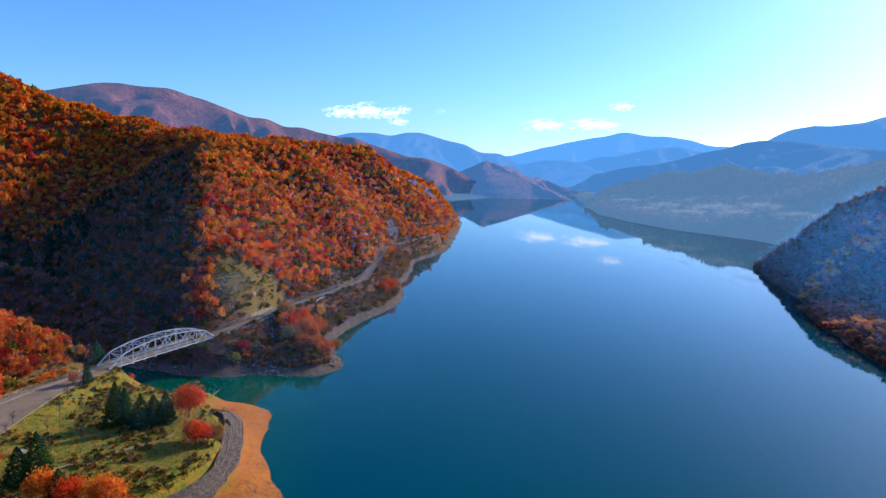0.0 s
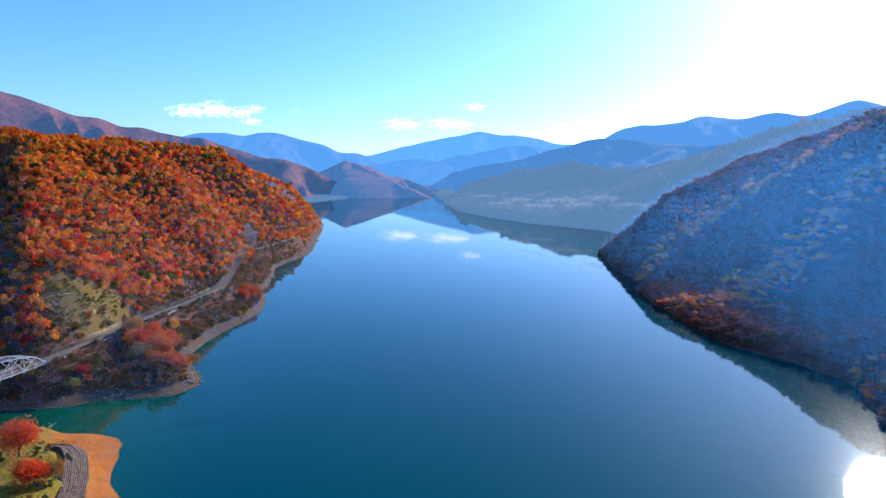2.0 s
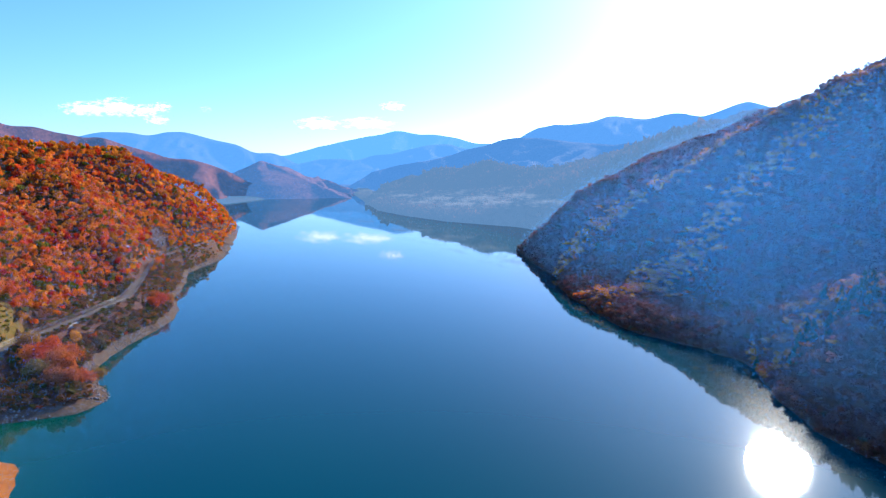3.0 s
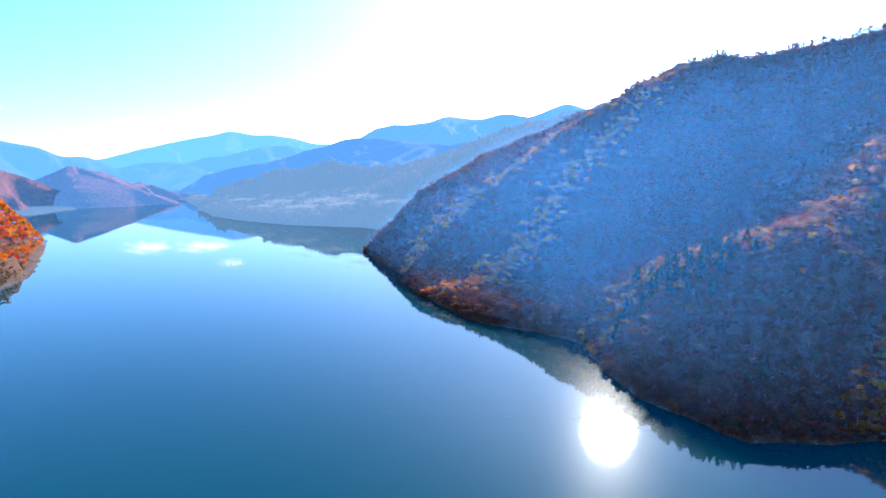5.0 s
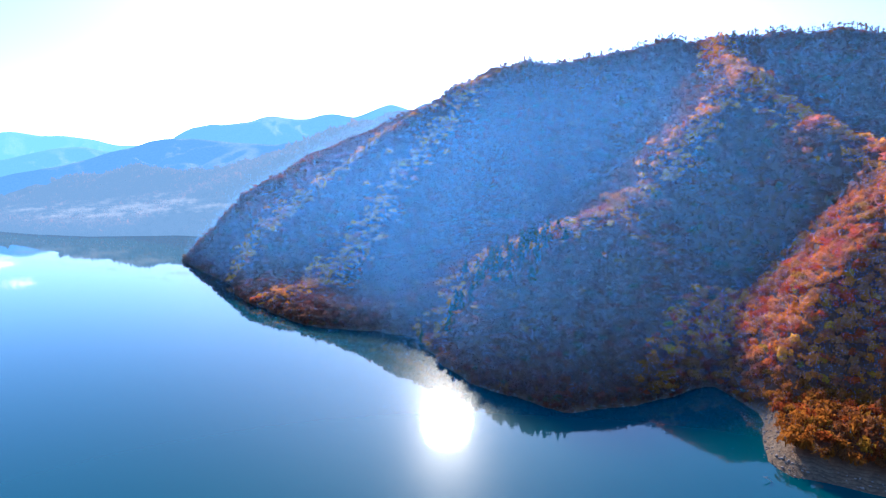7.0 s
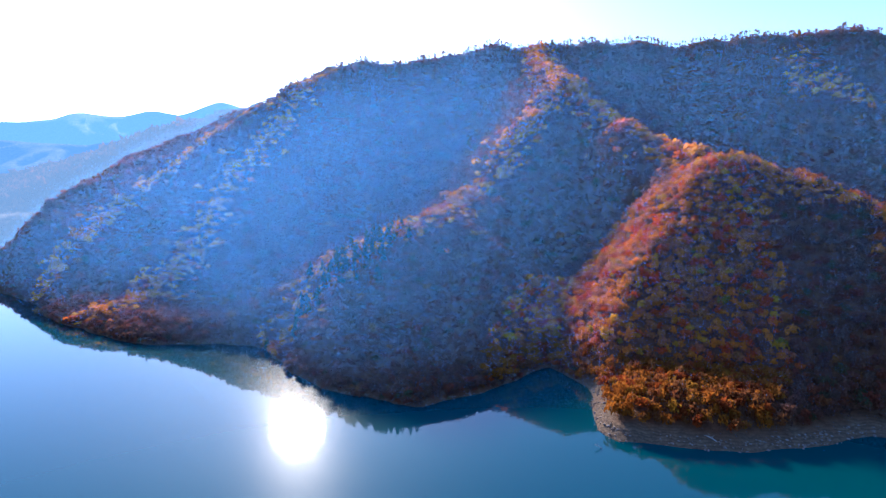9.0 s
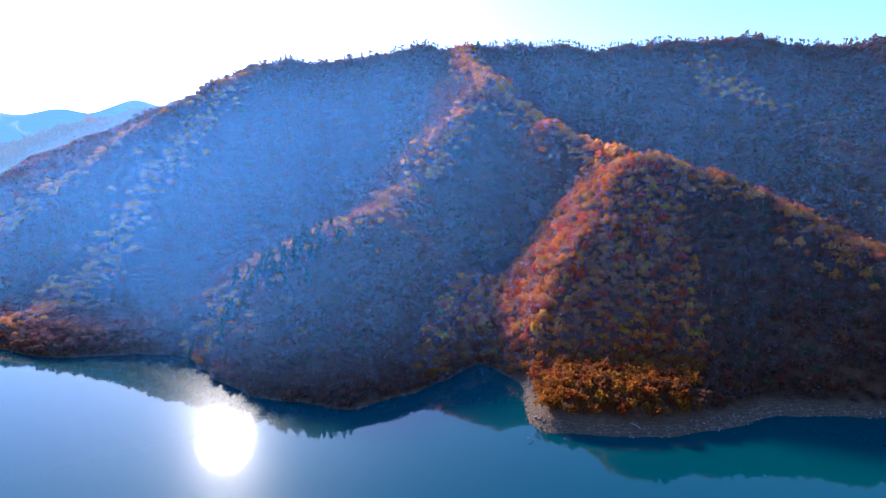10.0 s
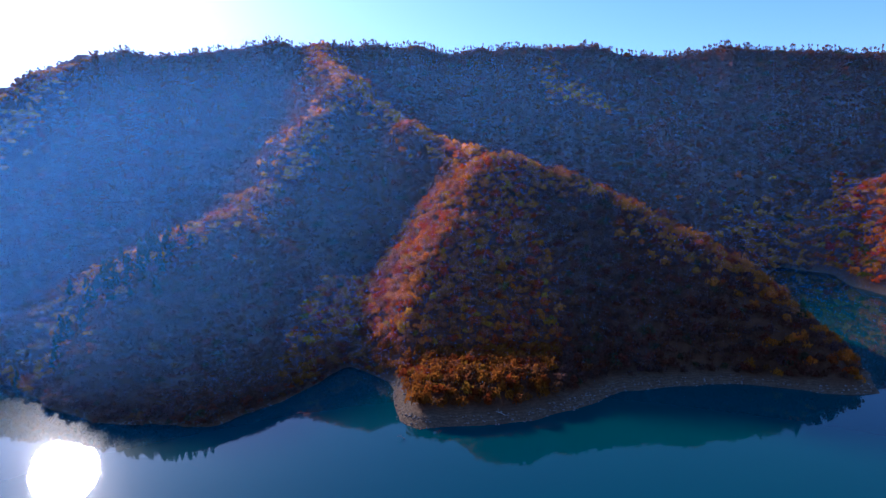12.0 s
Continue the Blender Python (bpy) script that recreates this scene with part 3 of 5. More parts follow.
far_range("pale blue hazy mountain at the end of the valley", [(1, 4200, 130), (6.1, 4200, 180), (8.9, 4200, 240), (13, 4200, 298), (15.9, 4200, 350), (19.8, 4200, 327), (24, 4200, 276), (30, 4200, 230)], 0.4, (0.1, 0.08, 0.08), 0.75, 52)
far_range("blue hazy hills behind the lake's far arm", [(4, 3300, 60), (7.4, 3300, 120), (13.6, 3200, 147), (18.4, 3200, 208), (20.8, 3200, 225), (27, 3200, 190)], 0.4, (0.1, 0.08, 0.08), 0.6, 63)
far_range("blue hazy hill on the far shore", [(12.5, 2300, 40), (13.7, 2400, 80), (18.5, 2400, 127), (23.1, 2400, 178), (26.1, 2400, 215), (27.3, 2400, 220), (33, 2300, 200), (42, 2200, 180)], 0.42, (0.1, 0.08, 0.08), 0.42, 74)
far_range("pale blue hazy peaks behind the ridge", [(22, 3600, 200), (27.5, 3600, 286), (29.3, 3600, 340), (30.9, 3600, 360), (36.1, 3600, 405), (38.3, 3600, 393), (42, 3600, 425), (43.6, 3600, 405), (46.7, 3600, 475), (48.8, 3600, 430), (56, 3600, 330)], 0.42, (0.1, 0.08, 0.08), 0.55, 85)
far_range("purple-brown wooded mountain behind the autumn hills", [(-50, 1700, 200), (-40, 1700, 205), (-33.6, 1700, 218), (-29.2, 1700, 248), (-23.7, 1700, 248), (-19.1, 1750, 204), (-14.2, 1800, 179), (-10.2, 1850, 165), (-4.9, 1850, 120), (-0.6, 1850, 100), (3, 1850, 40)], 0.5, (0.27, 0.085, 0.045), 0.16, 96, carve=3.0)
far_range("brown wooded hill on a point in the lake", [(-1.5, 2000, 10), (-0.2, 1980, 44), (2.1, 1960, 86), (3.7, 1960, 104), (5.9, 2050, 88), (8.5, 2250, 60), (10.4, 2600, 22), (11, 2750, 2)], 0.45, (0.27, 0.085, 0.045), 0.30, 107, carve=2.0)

# ------------------------------------------------------------------ helpers for things


def plain(colour, rough, metal=0.0, vary=0.25, scale=3.0, bump=0.2, depth=0.03, spec=0.4):
    def build(t, node):
        fac = noise_at(t, node, scale, 7, 0.65)
        big = noise_at(t, node, scale * 0.12, 3)
        col = ramp(t, node, fac, [(0.3, tuple(c * (1 - vary) for c in colour)), (0.7, tuple(min(1, c * (1 + vary)) for c in colour))])
        wear = ramp(t, node, big, [(0.35, (0.8, 0.78, 0.75)), (0.65, (1.08, 1.08, 1.08))])
        return surface(t, node, mixed(t, node, 1.0, col, wear, "MULTIPLY"), rough, metal, fac, bump, depth, spec)
    return build


STEEL = material("painted_steel", plain((0.44, 0.45, 0.47), 0.45, 0.1, 0.12, 2.0))
RUSTED = material("galvanised_steel", plain((0.22, 0.18, 0.13), 0.55, 0.3, 0.25, 4.0))
ASPHALT = material("asphalt", plain((0.25, 0.165, 0.09), 0.9, 0, 0.35, 1.5, 0.4))
OLD_ASPHALT = material("littered_asphalt", plain((0.14, 0.1, 0.06), 0.95, 0, 0.45, 0.8, 0.4))
CONCRETE = material("concrete", plain((0.36, 0.33, 0.29), 0.85, 0, 0.25, 1.2, 0.4))
PALE_CONCRETE = material("pale_concrete", plain((0.36, 0.31, 0.19), 0.85, 0, 0.2, 1.2, 0.4))
WHITE_LINE = material("road_paint", plain((0.7, 0.69, 0.66), 0.7, 0, 0.15, 3.0))
BARK = material("bark", plain((0.13, 0.095, 0.07), 0.9, 0, 0.4, 5.0, 0.6))
DEAD_WOOD = material("dead_wood", plain((0.42, 0.38, 0.33), 0.85, 0, 0.25, 6.0, 0.5))
ROCK = material("shore_rock", plain((0.24, 0.2, 0.17), 0.9, 0, 0.45, 0.7, 0.8, 0.2))


def stone_shader(t, node):
    geo = node("ShaderNodeNewGeometry")
    each = ramp(t, node, geo.outputs["Random Per Island"], [(0, (0.1, 0.07, 0.052)), (0.5, (0.18, 0.13, 0.095)), (1, (0.28, 0.2, 0.13))])
    fac = noise_at(t, node, 1.8, 7, 0.7)
    grit = ramp(t, node, fac, [(0.3, (0.65, 0.65, 0.65)), (0.7, (1.15, 1.12, 1.08))])
    return surface(t, node, mixed(t, node, 1.0, each, grit, "MULTIPLY"), 0.9, bump=fac, strength=0.7, depth=0.1, spec=0.2)


STONE = material("revetment_stone", stone_shader)
STONE_BED = material("dark_mortar", plain((0.08, 0.068, 0.058), 0.95, 0, 0.3, 1.5))
DIRT_PATH = material("gravel_path", plain((0.27, 0.19, 0.08), 0.95, 0, 0.3, 1.5, 0.5))


def part(name, bm, mat, parent, label=""):
    me = bpy.data.meshes.new(name)
    bm.to_mesh(me)
    bm.free()
    if mat:
        me.materials.append(mat)
    ob = new(name, me)
    ob.parent = parent
    if label:
        tagged(ob, label)
    return ob


def thing(name, place, label, category, group="", kind=""):
    ob = new(name)
    ob.location = place
    ob.empty_display_size = 0.2
    return tagged(ob, label, category, group, kind)


def beam(bm, a, b, w, h=None):
    """A square bar from a to b."""
    a, b = Vector(a), Vector(b)
    h = h or w
    d = (b - a).normalized()
    side = d.cross(Vector((0, 0, 1)))
    side = side.normalized() if side.length > 1e-3 else Vector((1, 0, 0))
    up = side.cross(d)
    ring = [(-1, -1), (1, -1), (1, 1), (-1, 1)]
    va = [bm.verts.new(a + side * (w / 2 * i) + up * (h / 2 * j)) for i, j in ring]
    vb = [bm.verts.new(b + side * (w / 2 * i) + up * (h / 2 * j)) for i, j in ring]
    bm.faces.new(va[::-1])
    bm.faces.new(vb)
    for k in range(4):
        bm.faces.new((va[k], va[(k + 1) % 4], vb[(k + 1) % 4], vb[k]))


def tube(bm, points, radii, sides=7):
    """A tapered round limb through the points."""
    rings = []
    for k, (p, r) in enumerate(zip(points, radii)):
        d = (Vector(points[min(k + 1, len(points) - 1)]) - Vector(points[max(k - 1, 0)])).normalized()
        side = d.cross(Vector((0.3, 0.9, 0.1))).normalized()
        up = side.cross(d)
        rings.append([bm.verts.new(Vector(p) + (side * math.cos(2 * math.pi * i / sides) + up * math.sin(2 * math.pi * i / sides)) * r) for i in range(sides)])
    for a, b in zip(rings, rings[1:]):
        for i in range(sides):
            bm.faces.new((a[i], a[(i + 1) % sides], b[(i + 1) % sides], b[i]))
    bm.faces.new(rings[0][::-1])
    bm.faces.new(rings[-1])


def slab(bm, left, right, top, thick):
    """A ribbon with thickness along two edges (x, y); top: heights."""
    rows = []
    for (lx, ly), (rx, ry), z in zip(left, right, top):
        rows.append([bm.verts.new(v) for v in ((lx, ly, z), (rx, ry, z), (rx, ry, z - thick), (lx, ly, z - thick))])
    for a, b in zip(rows, rows[1:]):
        for k in range(4):
            bm.faces.new((a[k], a[(k + 1) % 4], b[(k + 1) % 4], b[k]))
    bm.faces.new(rows[0])
    bm.faces.new(rows[-1][::-1])
    bmesh.ops.recalc_face_normals(bm, faces=bm.faces)


def edges_of(line, shift=0.0, width=None):
    """Left and right edge points of a road line with half widths."""
    left, right, top = [], [], []
    for k, (x, y, z, hw) in enumerate(line):
        a, b = line[max(k - 1, 0)], line[min(k + 1, len(line) - 1)]
        dx, dy = b[0] - a[0], b[1] - a[1]
        n = math.hypot(dx, dy)
        nx_, ny_ = -dy / n, dx / n
        w = width if width is not None else hw
        left.append((x + nx_ * (w + shift), y + ny_ * (w + shift)))
        right.append((x - nx_ * (w - shift), y - ny_ * (w - shift)))
        top.append(z)
    return left, right, top


# ------------------------------------------------------------------ road
SOUTH_ROAD, NORTH_ROAD = refined(ROAD[:7]), refined(ROAD[7:])
for line in (SOUTH_ROAD, NORTH_ROAD):
    bm = bmesh.new()
    slab(bm, *edges_of(line), 0.6)
    me = bpy.data.meshes.new("road")
    bm.to_mesh(me)
    bm.free()
    me.materials.append(ASPHALT if line is SOUTH_ROAD else OLD_ASPHALT)
    tagged(new("road", me), "worn grey asphalt lakeside road", "road", kind="structure")
bm = bmesh.new()
mark = [(x, y, z + 0.012, hw) for x, y, z, hw in refined([(-131, 130, 12.5, 0.09), (-126.5, 152, 12.45, 0.09), (-122.8, 170, 12.4, 0.09), (-117.4, 186, 12.3, 0.09), (-114.5, 192, 12.3, 0.09)])]
slab(bm, *edges_of(mark), 0.02)
me = bpy.data.meshes.new("trim")
bm.to_mesh(me)
bm.free()
me.materials.append(WHITE_LINE)
tagged(new("trim", me), "white painted line along the asphalt road", "road marking", kind="structure")


def guard_fence(label, line, offset, step=2.6, high=1.05, rails=(0.45, 0.95)):
    """Posts and rails along one edge of a road line."""
    pts = [Vector((*(e), z)) for e, z in zip(edges_of(line, 0, None)[0 if offset > 0 else 1], edges_of(line)[2])]
    root = thing("guard_fence", pts[0], label, "fence", "fences along the road")
    base = pts[0]
    run, length = [], [0.0]
    for a, b in zip(pts, pts[1:]):
        length.append(length[-1] + (b - a).length)
    count = int(length[-1] / step)
    for k in range(count + 1):
        d = k * step
        j = max(i for i in range(len(length)) if length[i] <= d + 1e-6)
        j = min(j, len(pts) - 2)
        f = (d - length[j]) / max(1e-6, length[j + 1] - length[j])
        run.append(pts[j].lerp(pts[j + 1], f) - base)
    bm = bmesh.new()
    beam(bm, (0, 0, -0.3), (0, 0, high), 0.13)
    first = part("post", bm, RUSTED, root)
    first.location = run[0]
    for p in run[1:]:
        ob = new("post", first.data)
        ob.parent, ob.location = root, p
    for h in rails:
        bm = bmesh.new()
        tube(bm, [p + Vector((0, 0, h)) for p in run], [0.07] * len(run), 4)
        part("rail", bm, RUSTED, root)
    return root


guard_fence("grey steel guard fence beside the wide road", SOUTH_ROAD[12:34], 1)
guard_fence("grey steel guard fence on the lake side of the road", NORTH_ROAD[2:60], -1)
guard_fence("grey steel rockfall fence at the foot of the slope", NORTH_ROAD[2:40], 1, 2.6, 1.9, (0.5, 1.0, 1.5, 1.85))

# retaining wall under the road past the bridge
bm = bmesh.new()
line = [p for p in NORTH_ROAD[1:20]]
edge = edges_of(line, 0, 3.15)[1]
rows = []
for (x, y), p in zip(edge, line):
    rows.append([bm.verts.new(v) for v in ((x, y, p[2] - 0.02), (x + 0.35, y - 0.1, p[2] - 0.02), (x + 1.3, y - 0.4, p[2] - 4.5), (x, y, p[2] - 4.5))])
for a, b in zip(rows, rows[1:]):
    for k in range(4):
        bm.faces.new((a[k], a[(k + 1) % 4], b[(k + 1) % 4], b[k]))
bm.faces.new(rows[0])
bm.faces.new(rows[-1][::-1])
bmesh.ops.recalc_face_normals(bm, faces=bm.faces)
root = thing("retaining_wall", (0, 0, 0), "stained concrete retaining wall below the lakeside road", "wall")
part("wall", bm, CONCRETE, root)

# ------------------------------------------------------------------ truss bridge
A, B = Vector(BRIDGE_FROM), Vector(BRIDGE_TO)
ALONG = (B - A).normalized()
ACROSS = Vector((ALONG.y, -ALONG.x, 0))
SPAN, PANELS, HALF = (B - A).length, 10, 3.1
bridge = thing("truss_bridge", A, "silver-white steel truss road bridge over the inlet", "bridge")
RISE = [0, 3.7, 4.9, 5.6, 6.0, 6.15, 6.0, 5.6, 4.9, 3.7, 0]


def joint(k, side, top):
    return ALONG * (SPAN * k / PANELS) + ACROSS * (HALF * side) + Vector((0, 0, RISE[k] if top else 0.1))


def bar(name, a, b, w, h=None, label=""):
    bm = bmesh.new()
    beam(bm, a, b, w, h)
    return part(name, bm, STEEL, bridge, label)


for side in (-1, 1):
    for k in range(PANELS):
        bar("bottom_chord", joint(k, side, False), joint(k + 1, side, False), 0.3, 0.36)
        if 0 < k < PANELS - 1:
            bar("top_chord", joint(k, side, True), joint(k + 1, side, True), 0.34, 0.34)
            bar("diagonal", joint(k, side, k % 2 == 1), joint(k + 1, side, k % 2 == 0), 0.2)
        if 0 < k:
            bar("vertical", joint(k, side, False), joint(k, side, True), 0.2)
    bar("end_post", joint(0, side, False), joint(1, side, True), 0.36)
    bar("end_post", joint(PANELS, side, False), joint(PANELS - 1, side, True), 0.36)
    for h in (0.55, 1.0):
        bar("handrail", joint(0, side * 0.86, False) + Vector((0, 0, h)), joint(PANELS, side * 0.86, False) + Vector((0, 0, h)), 0.08, 0.14)
for k in range(1, PANELS):
    bar("top_strut", joint(k, -1, True), joint(k, 1, True), 0.22)
    if k < PANELS - 1:
        bar("top_brace", joint(k, -1, True), joint(k + 1, 1, True), 0.14)
        bar("top_brace", joint(k, 1, True), joint(k + 1, -1, True), 0.14)
for k in range(PANELS + 1):
    bar("floor_beam", joint(k, -1, False) - Vector((0, 0, 0.45)), joint(k, 1, False) - Vector((0, 0, 0.45)), 0.3, 0.6)
bm = bmesh.new()
beam(bm, ALONG * -0.2 + Vector((0, 0, -0.12)), ALONG * (SPAN + 0.2) + Vector((0, 0, -0.12)), 5.5, 0.24)
part("deck", bm, ASPHALT, bridge, "grey asphalt deck")
for end, way in ((A, -1), (B, 1)):
    root = thing("bridge_abutment", end, "stained concrete abutment carrying the bridge end", "abutment", "bridge abutments")
    bm = bmesh.new()
    beam(bm, ALONG * way * 1.0 + Vector((0, 0, -3.8)), ALONG * way * 3.4 + Vector((0, 0, -3.8)), 8.4, 6.6)
    bmesh.ops.bevel(bm, geom=bm.edges[:], offset=0.08, segments=1, affect="EDGES")
    part("body", bm, CONCRETE, root)
    bm = bmesh.new()
    beam(bm, ALONG * way * -0.3 + Vector((0, 0, -1.25)), ALONG * way * 1.2 + Vector((0, 0, -1.25)), 8.2, 0.9)
    part("bearing_shelf", bm, CONCRETE, root)

# ------------------------------------------------------------------ concrete frame on the cut slope


def cut_point(u, v, lift=0.12):
    x = -87 + 0.46 * u - 0.888 * (v + 4)
    y = 262 + 0.888 * u + 0.46 * (v + 4)
    return Vector((x, y, float(land_height(np.array([x]), np.array([y]))[0]) + lift))


frame_root = thing("retaining_grid", cut_point(0, 0), "weathered concrete grid frame on the grassy cut slope", "slope frame")
base = frame_root.location.copy()
for v in np.arange(-0.6, 12.2, 0.95):
    k = (v + 2) / 14
    bm = bmesh.new()
    row = [cut_point(u, v, 0.08) - base for u in np.linspace(-12.5 + 9.5 * k, 13.5 - 4.0 * k, 12)]
    tube(bm, row, [0.075] * len(row), 4)
    part("beam", bm, PALE_CONCRETE, frame_root)
for j in range(13):
    f = j / 12
    bm = bmesh.new()
    row = [cut_point((-12.5 + 9.5 * k) * (1 - f) + (13.5 - 4.0 * k) * f, -0.6 + 12.4 * k, 0.08) - base for k in np.linspace(0.0, 1.0, 10)]
    tube(bm, row, [0.075] * len(row), 4)
    part("rib", bm, PALE_CONCRETE, frame_root)
for u, v, wide, high in ((-2.6, 10.4, 1.5, 1.6), (-1.0, 10.0, 1.2, 1.4), (-3.4, 8.3, 1.0, 1.4), (9.0, 7.0, 0.6, 0.8), (12.0, 3.0, 0.8, 0.9)):
    bm = bmesh.new()
    beam(bm, cut_point(u, v - high / 2, 0.1) - base, cut_point(u, v + high / 2, 0.1) - base, wide, 0.16)
    part("slab", bm, PALE_CONCRETE, frame_root, "cracked pale concrete slab")
drain = thing("slope_drain", cut_point(2, 12), "pale concrete drain channel across the grassy slope", "drain")
bm = bmesh.new()
row = [cut_point(u, 12.6 - 0.36 * u) - drain.location for u in np.linspace(-3, 9, 8)] + [cut_point(u, v) - drain.location for u, v in ((11, 8), (14, 5.5), (17, 3), (19, 1))]
tube(bm, row, [0.25] * len(row), 4)
part("channel", bm, PALE_CONCRETE, drain)

chute = thing("slope_chute", (-58.3, 446.2, float(land_height(np.array([-58.3]), np.array([446.2]))[0])), "small white concrete chute on the wooded slope", "drain")
for name, shift, size in (("floor_slab", 0.0, 1.4), ("side_wall", -0.8, 0.3), ("side_wall", 0.8, 0.3)):
    bm = bmesh.new()
    ends = [Vector((x + shift, y, float(land_height(np.array([x]), np.array([y]))[0]) + (0.7 if shift else 0.45))) - chute.location for x, y in ((-60.2, 443.6), (-56.4, 448.8))]
    beam(bm, ends[0], ends[1], size, 0.3 if not shift else 0.8)
    part(name, bm, WHITE_LINE, chute)

# ------------------------------------------------------------------ stone revetment round the spit
rev = thing("stone_revetment", TOP_EDGE[10], "grey stone-paved revetment slope along the spit", "revetment")
base = Vector(rev.location)
bm = bmesh.new()
under = []
for a, b in zip(TOP_EDGE, LOW_EDGE):
    under.append([bm.verts.new(Vector(p) - base) for p in ((a[0], a[1], a[2]), (b[0], b[1], b[2]), (b[0], b[1], b[2] - 2), (a[0] - 1, a[1], a[2] - 6))])
for a, b in zip(under, under[1:]):
    for k in range(4):
        bm.faces.new((a[k], a[(k + 1) % 4], b[(k + 1) % 4], b[k]))
bmesh.ops.recalc_face_normals(bm, faces=bm.faces)
part("bed", bm, STONE_BED, rev)
g = random.Random(5)
bm = bmesh.new()
ROWS = 14
for k in range(len(TOP_EDGE) - 1):
    for half in (0, 0.5):
        for r in range(ROWS):
            def at(du, dr):
                f = min(max(half + du, 0), 1)
                a = Vector(TOP_EDGE[k]).lerp(Vector(TOP_EDGE[k + 1]), f)
                b = Vector(LOW_EDGE[k]).lerp(Vector(LOW_EDGE[k + 1]), f)
                return a.lerp(b, (r + dr) / ROWS) - base
            lift = 0.14 + g.uniform(-0.05, 0.1)
            quad = [at(0.03, 0.06), at(0.47, 0.06 + g.uniform(0, 0.06)), at(0.47, 0.94), at(0.03, 0.94 - g.uniform(0, 0.06))]
            mid = sum(quad, Vector()) / 4
            n = (quad[1] - quad[0]).cross(quad[3] - quad[0]).normalized()
            n = n if n.z > 0 else -n
            lo = [bm.verts.new(p) for p in quad]
            hi = [bm.verts.new(p.lerp(mid, 0.22) + n * (lift + g.uniform(-0.03, 0.05))) for p in quad]
            bm.faces.new(hi)
            for i in range(4):
                bm.faces.new((lo[i], lo[(i + 1) % 4], hi[(i + 1) % 4], hi[i]))
bmesh.ops.recalc_face_normals(bm, faces=bm.faces)
tagged(part("stone_paving", bm, STONE, rev), kind="stuff")
for u in (0.36, 0.68):
    bm = bmesh.new()
    row = [Vector(a).lerp(Vector(b), u) - base + Vector((0, 0, 0.22)) for a, b in zip(TOP_EDGE, LOW_EDGE)]
    tube(bm, row, [0.17] * len(row), 4)
    part("ledge", bm, STONE, rev)

# ------------------------------------------------------------------ footpath on the terrace
bm = bmesh.new()
way = [(x, y, 0.0, hw) for x, y, hw in ((-98, 118, 0.5), (-90, 129.8, 0.5), (-84.8, 136.4, 0.5), (-77.3, 143, 0.5), (-69.7, 151.8, 0.45))]
way = refined(way)
way = [(x, y, float(land_height(np.array([x]), np.array([y]))[0]) + 0.16, hw) for x, y, _, hw in way]
slab(bm, *edges_of(way), 0.5)
me = bpy.data.meshes.new("pavement")
bm.to_mesh(me)
bm.free()
me.materials.append(DIRT_PATH)
tagged(new("pavement", me), "narrow pale gravel footpath across the grass", "footpath", kind="structure")


# ------------------------------------------------------------------ single trees


def ground_at(x, y):
    return float(land_height(np.array([float(x)]), np.array([float(y)]))[0])


def leaf_part(verts, tint, root, label=""):
    n = len(verts)
    me = mesh_of("crown", verts, np.arange(n).reshape(-1, 3), [LEAVES], np.tile(np.array(tint), (n, 1)))
    ob = new("crown", me)
    ob.parent = root
    return tagged(ob, label) if label else ob


def broadleaf(x, y, high, radius, tint, label, seed, sink=0.15, n=1900):
    g = random.Random(seed)
    root = thing("broadleaf_tree", (x, y, ground_at(x, y) - sink), label, "tree")
    bm = bmesh.new()
    fork = high * 0.22
    tube(bm, [(0, 0, -0.3), (g.uniform(-0.1, 0.1), 0.05, fork * 0.5), (g.uniform(-0.2, 0.2), 0, fork), (0, 0.1, high * 0.8)], [0.03 * high, 0.024 * high, 0.02 * high, 0.005 * high])
    for k in range(7):
        a = 2.4 * k + g.uniform(-0.3, 0.3)
        r = radius * g.uniform(0.6, 0.85)
        z0 = fork * g.uniform(0.8, 1.3)
        tube(bm, [(0, 0, z0), (math.cos(a) * r * 0.5, math.sin(a) * r * 0.5, z0 + high * 0.15), (math.cos(a) * r, math.sin(a) * r, z0 + high * g.uniform(0.25, 0.36))], [0.012 * high, 0.008 * high, 0.003 * high], 5)
    part("trunk", bm, BARK, root, "brown bark")
    inner = flake_crown(n // 3, seed + 50) * 0.62
    outer = flake_crown(n, seed) * 1.1
    verts = np.concatenate([outer, inner]) * (radius, radius, high * 0.6) + (0, 0, high * 0.44)
    leaf_part(verts, tint, root)
    return root


def conifer(x, y, high, radius, label, seed, tint=(0.035, 0.075, 0.012), n=1500):
    root = thing("conifer_tree", (x, y, ground_at(x, y) - 0.15), label, "tree")
    bm = bmesh.new()
    tube(bm, [(0, 0, -0.3), (0, 0, high * 0.5), (0, 0, high * 0.97)], [0.02 * high, 0.013 * high, 0.003 * high])
    part("trunk", bm, BARK, root, "brown bark")
    verts = flake_conifer(n, seed) * (radius, radius, high * 0.92 / 3.2) + (0, 0, high * 0.1)
    leaf_part(verts, tint, root)
    return root


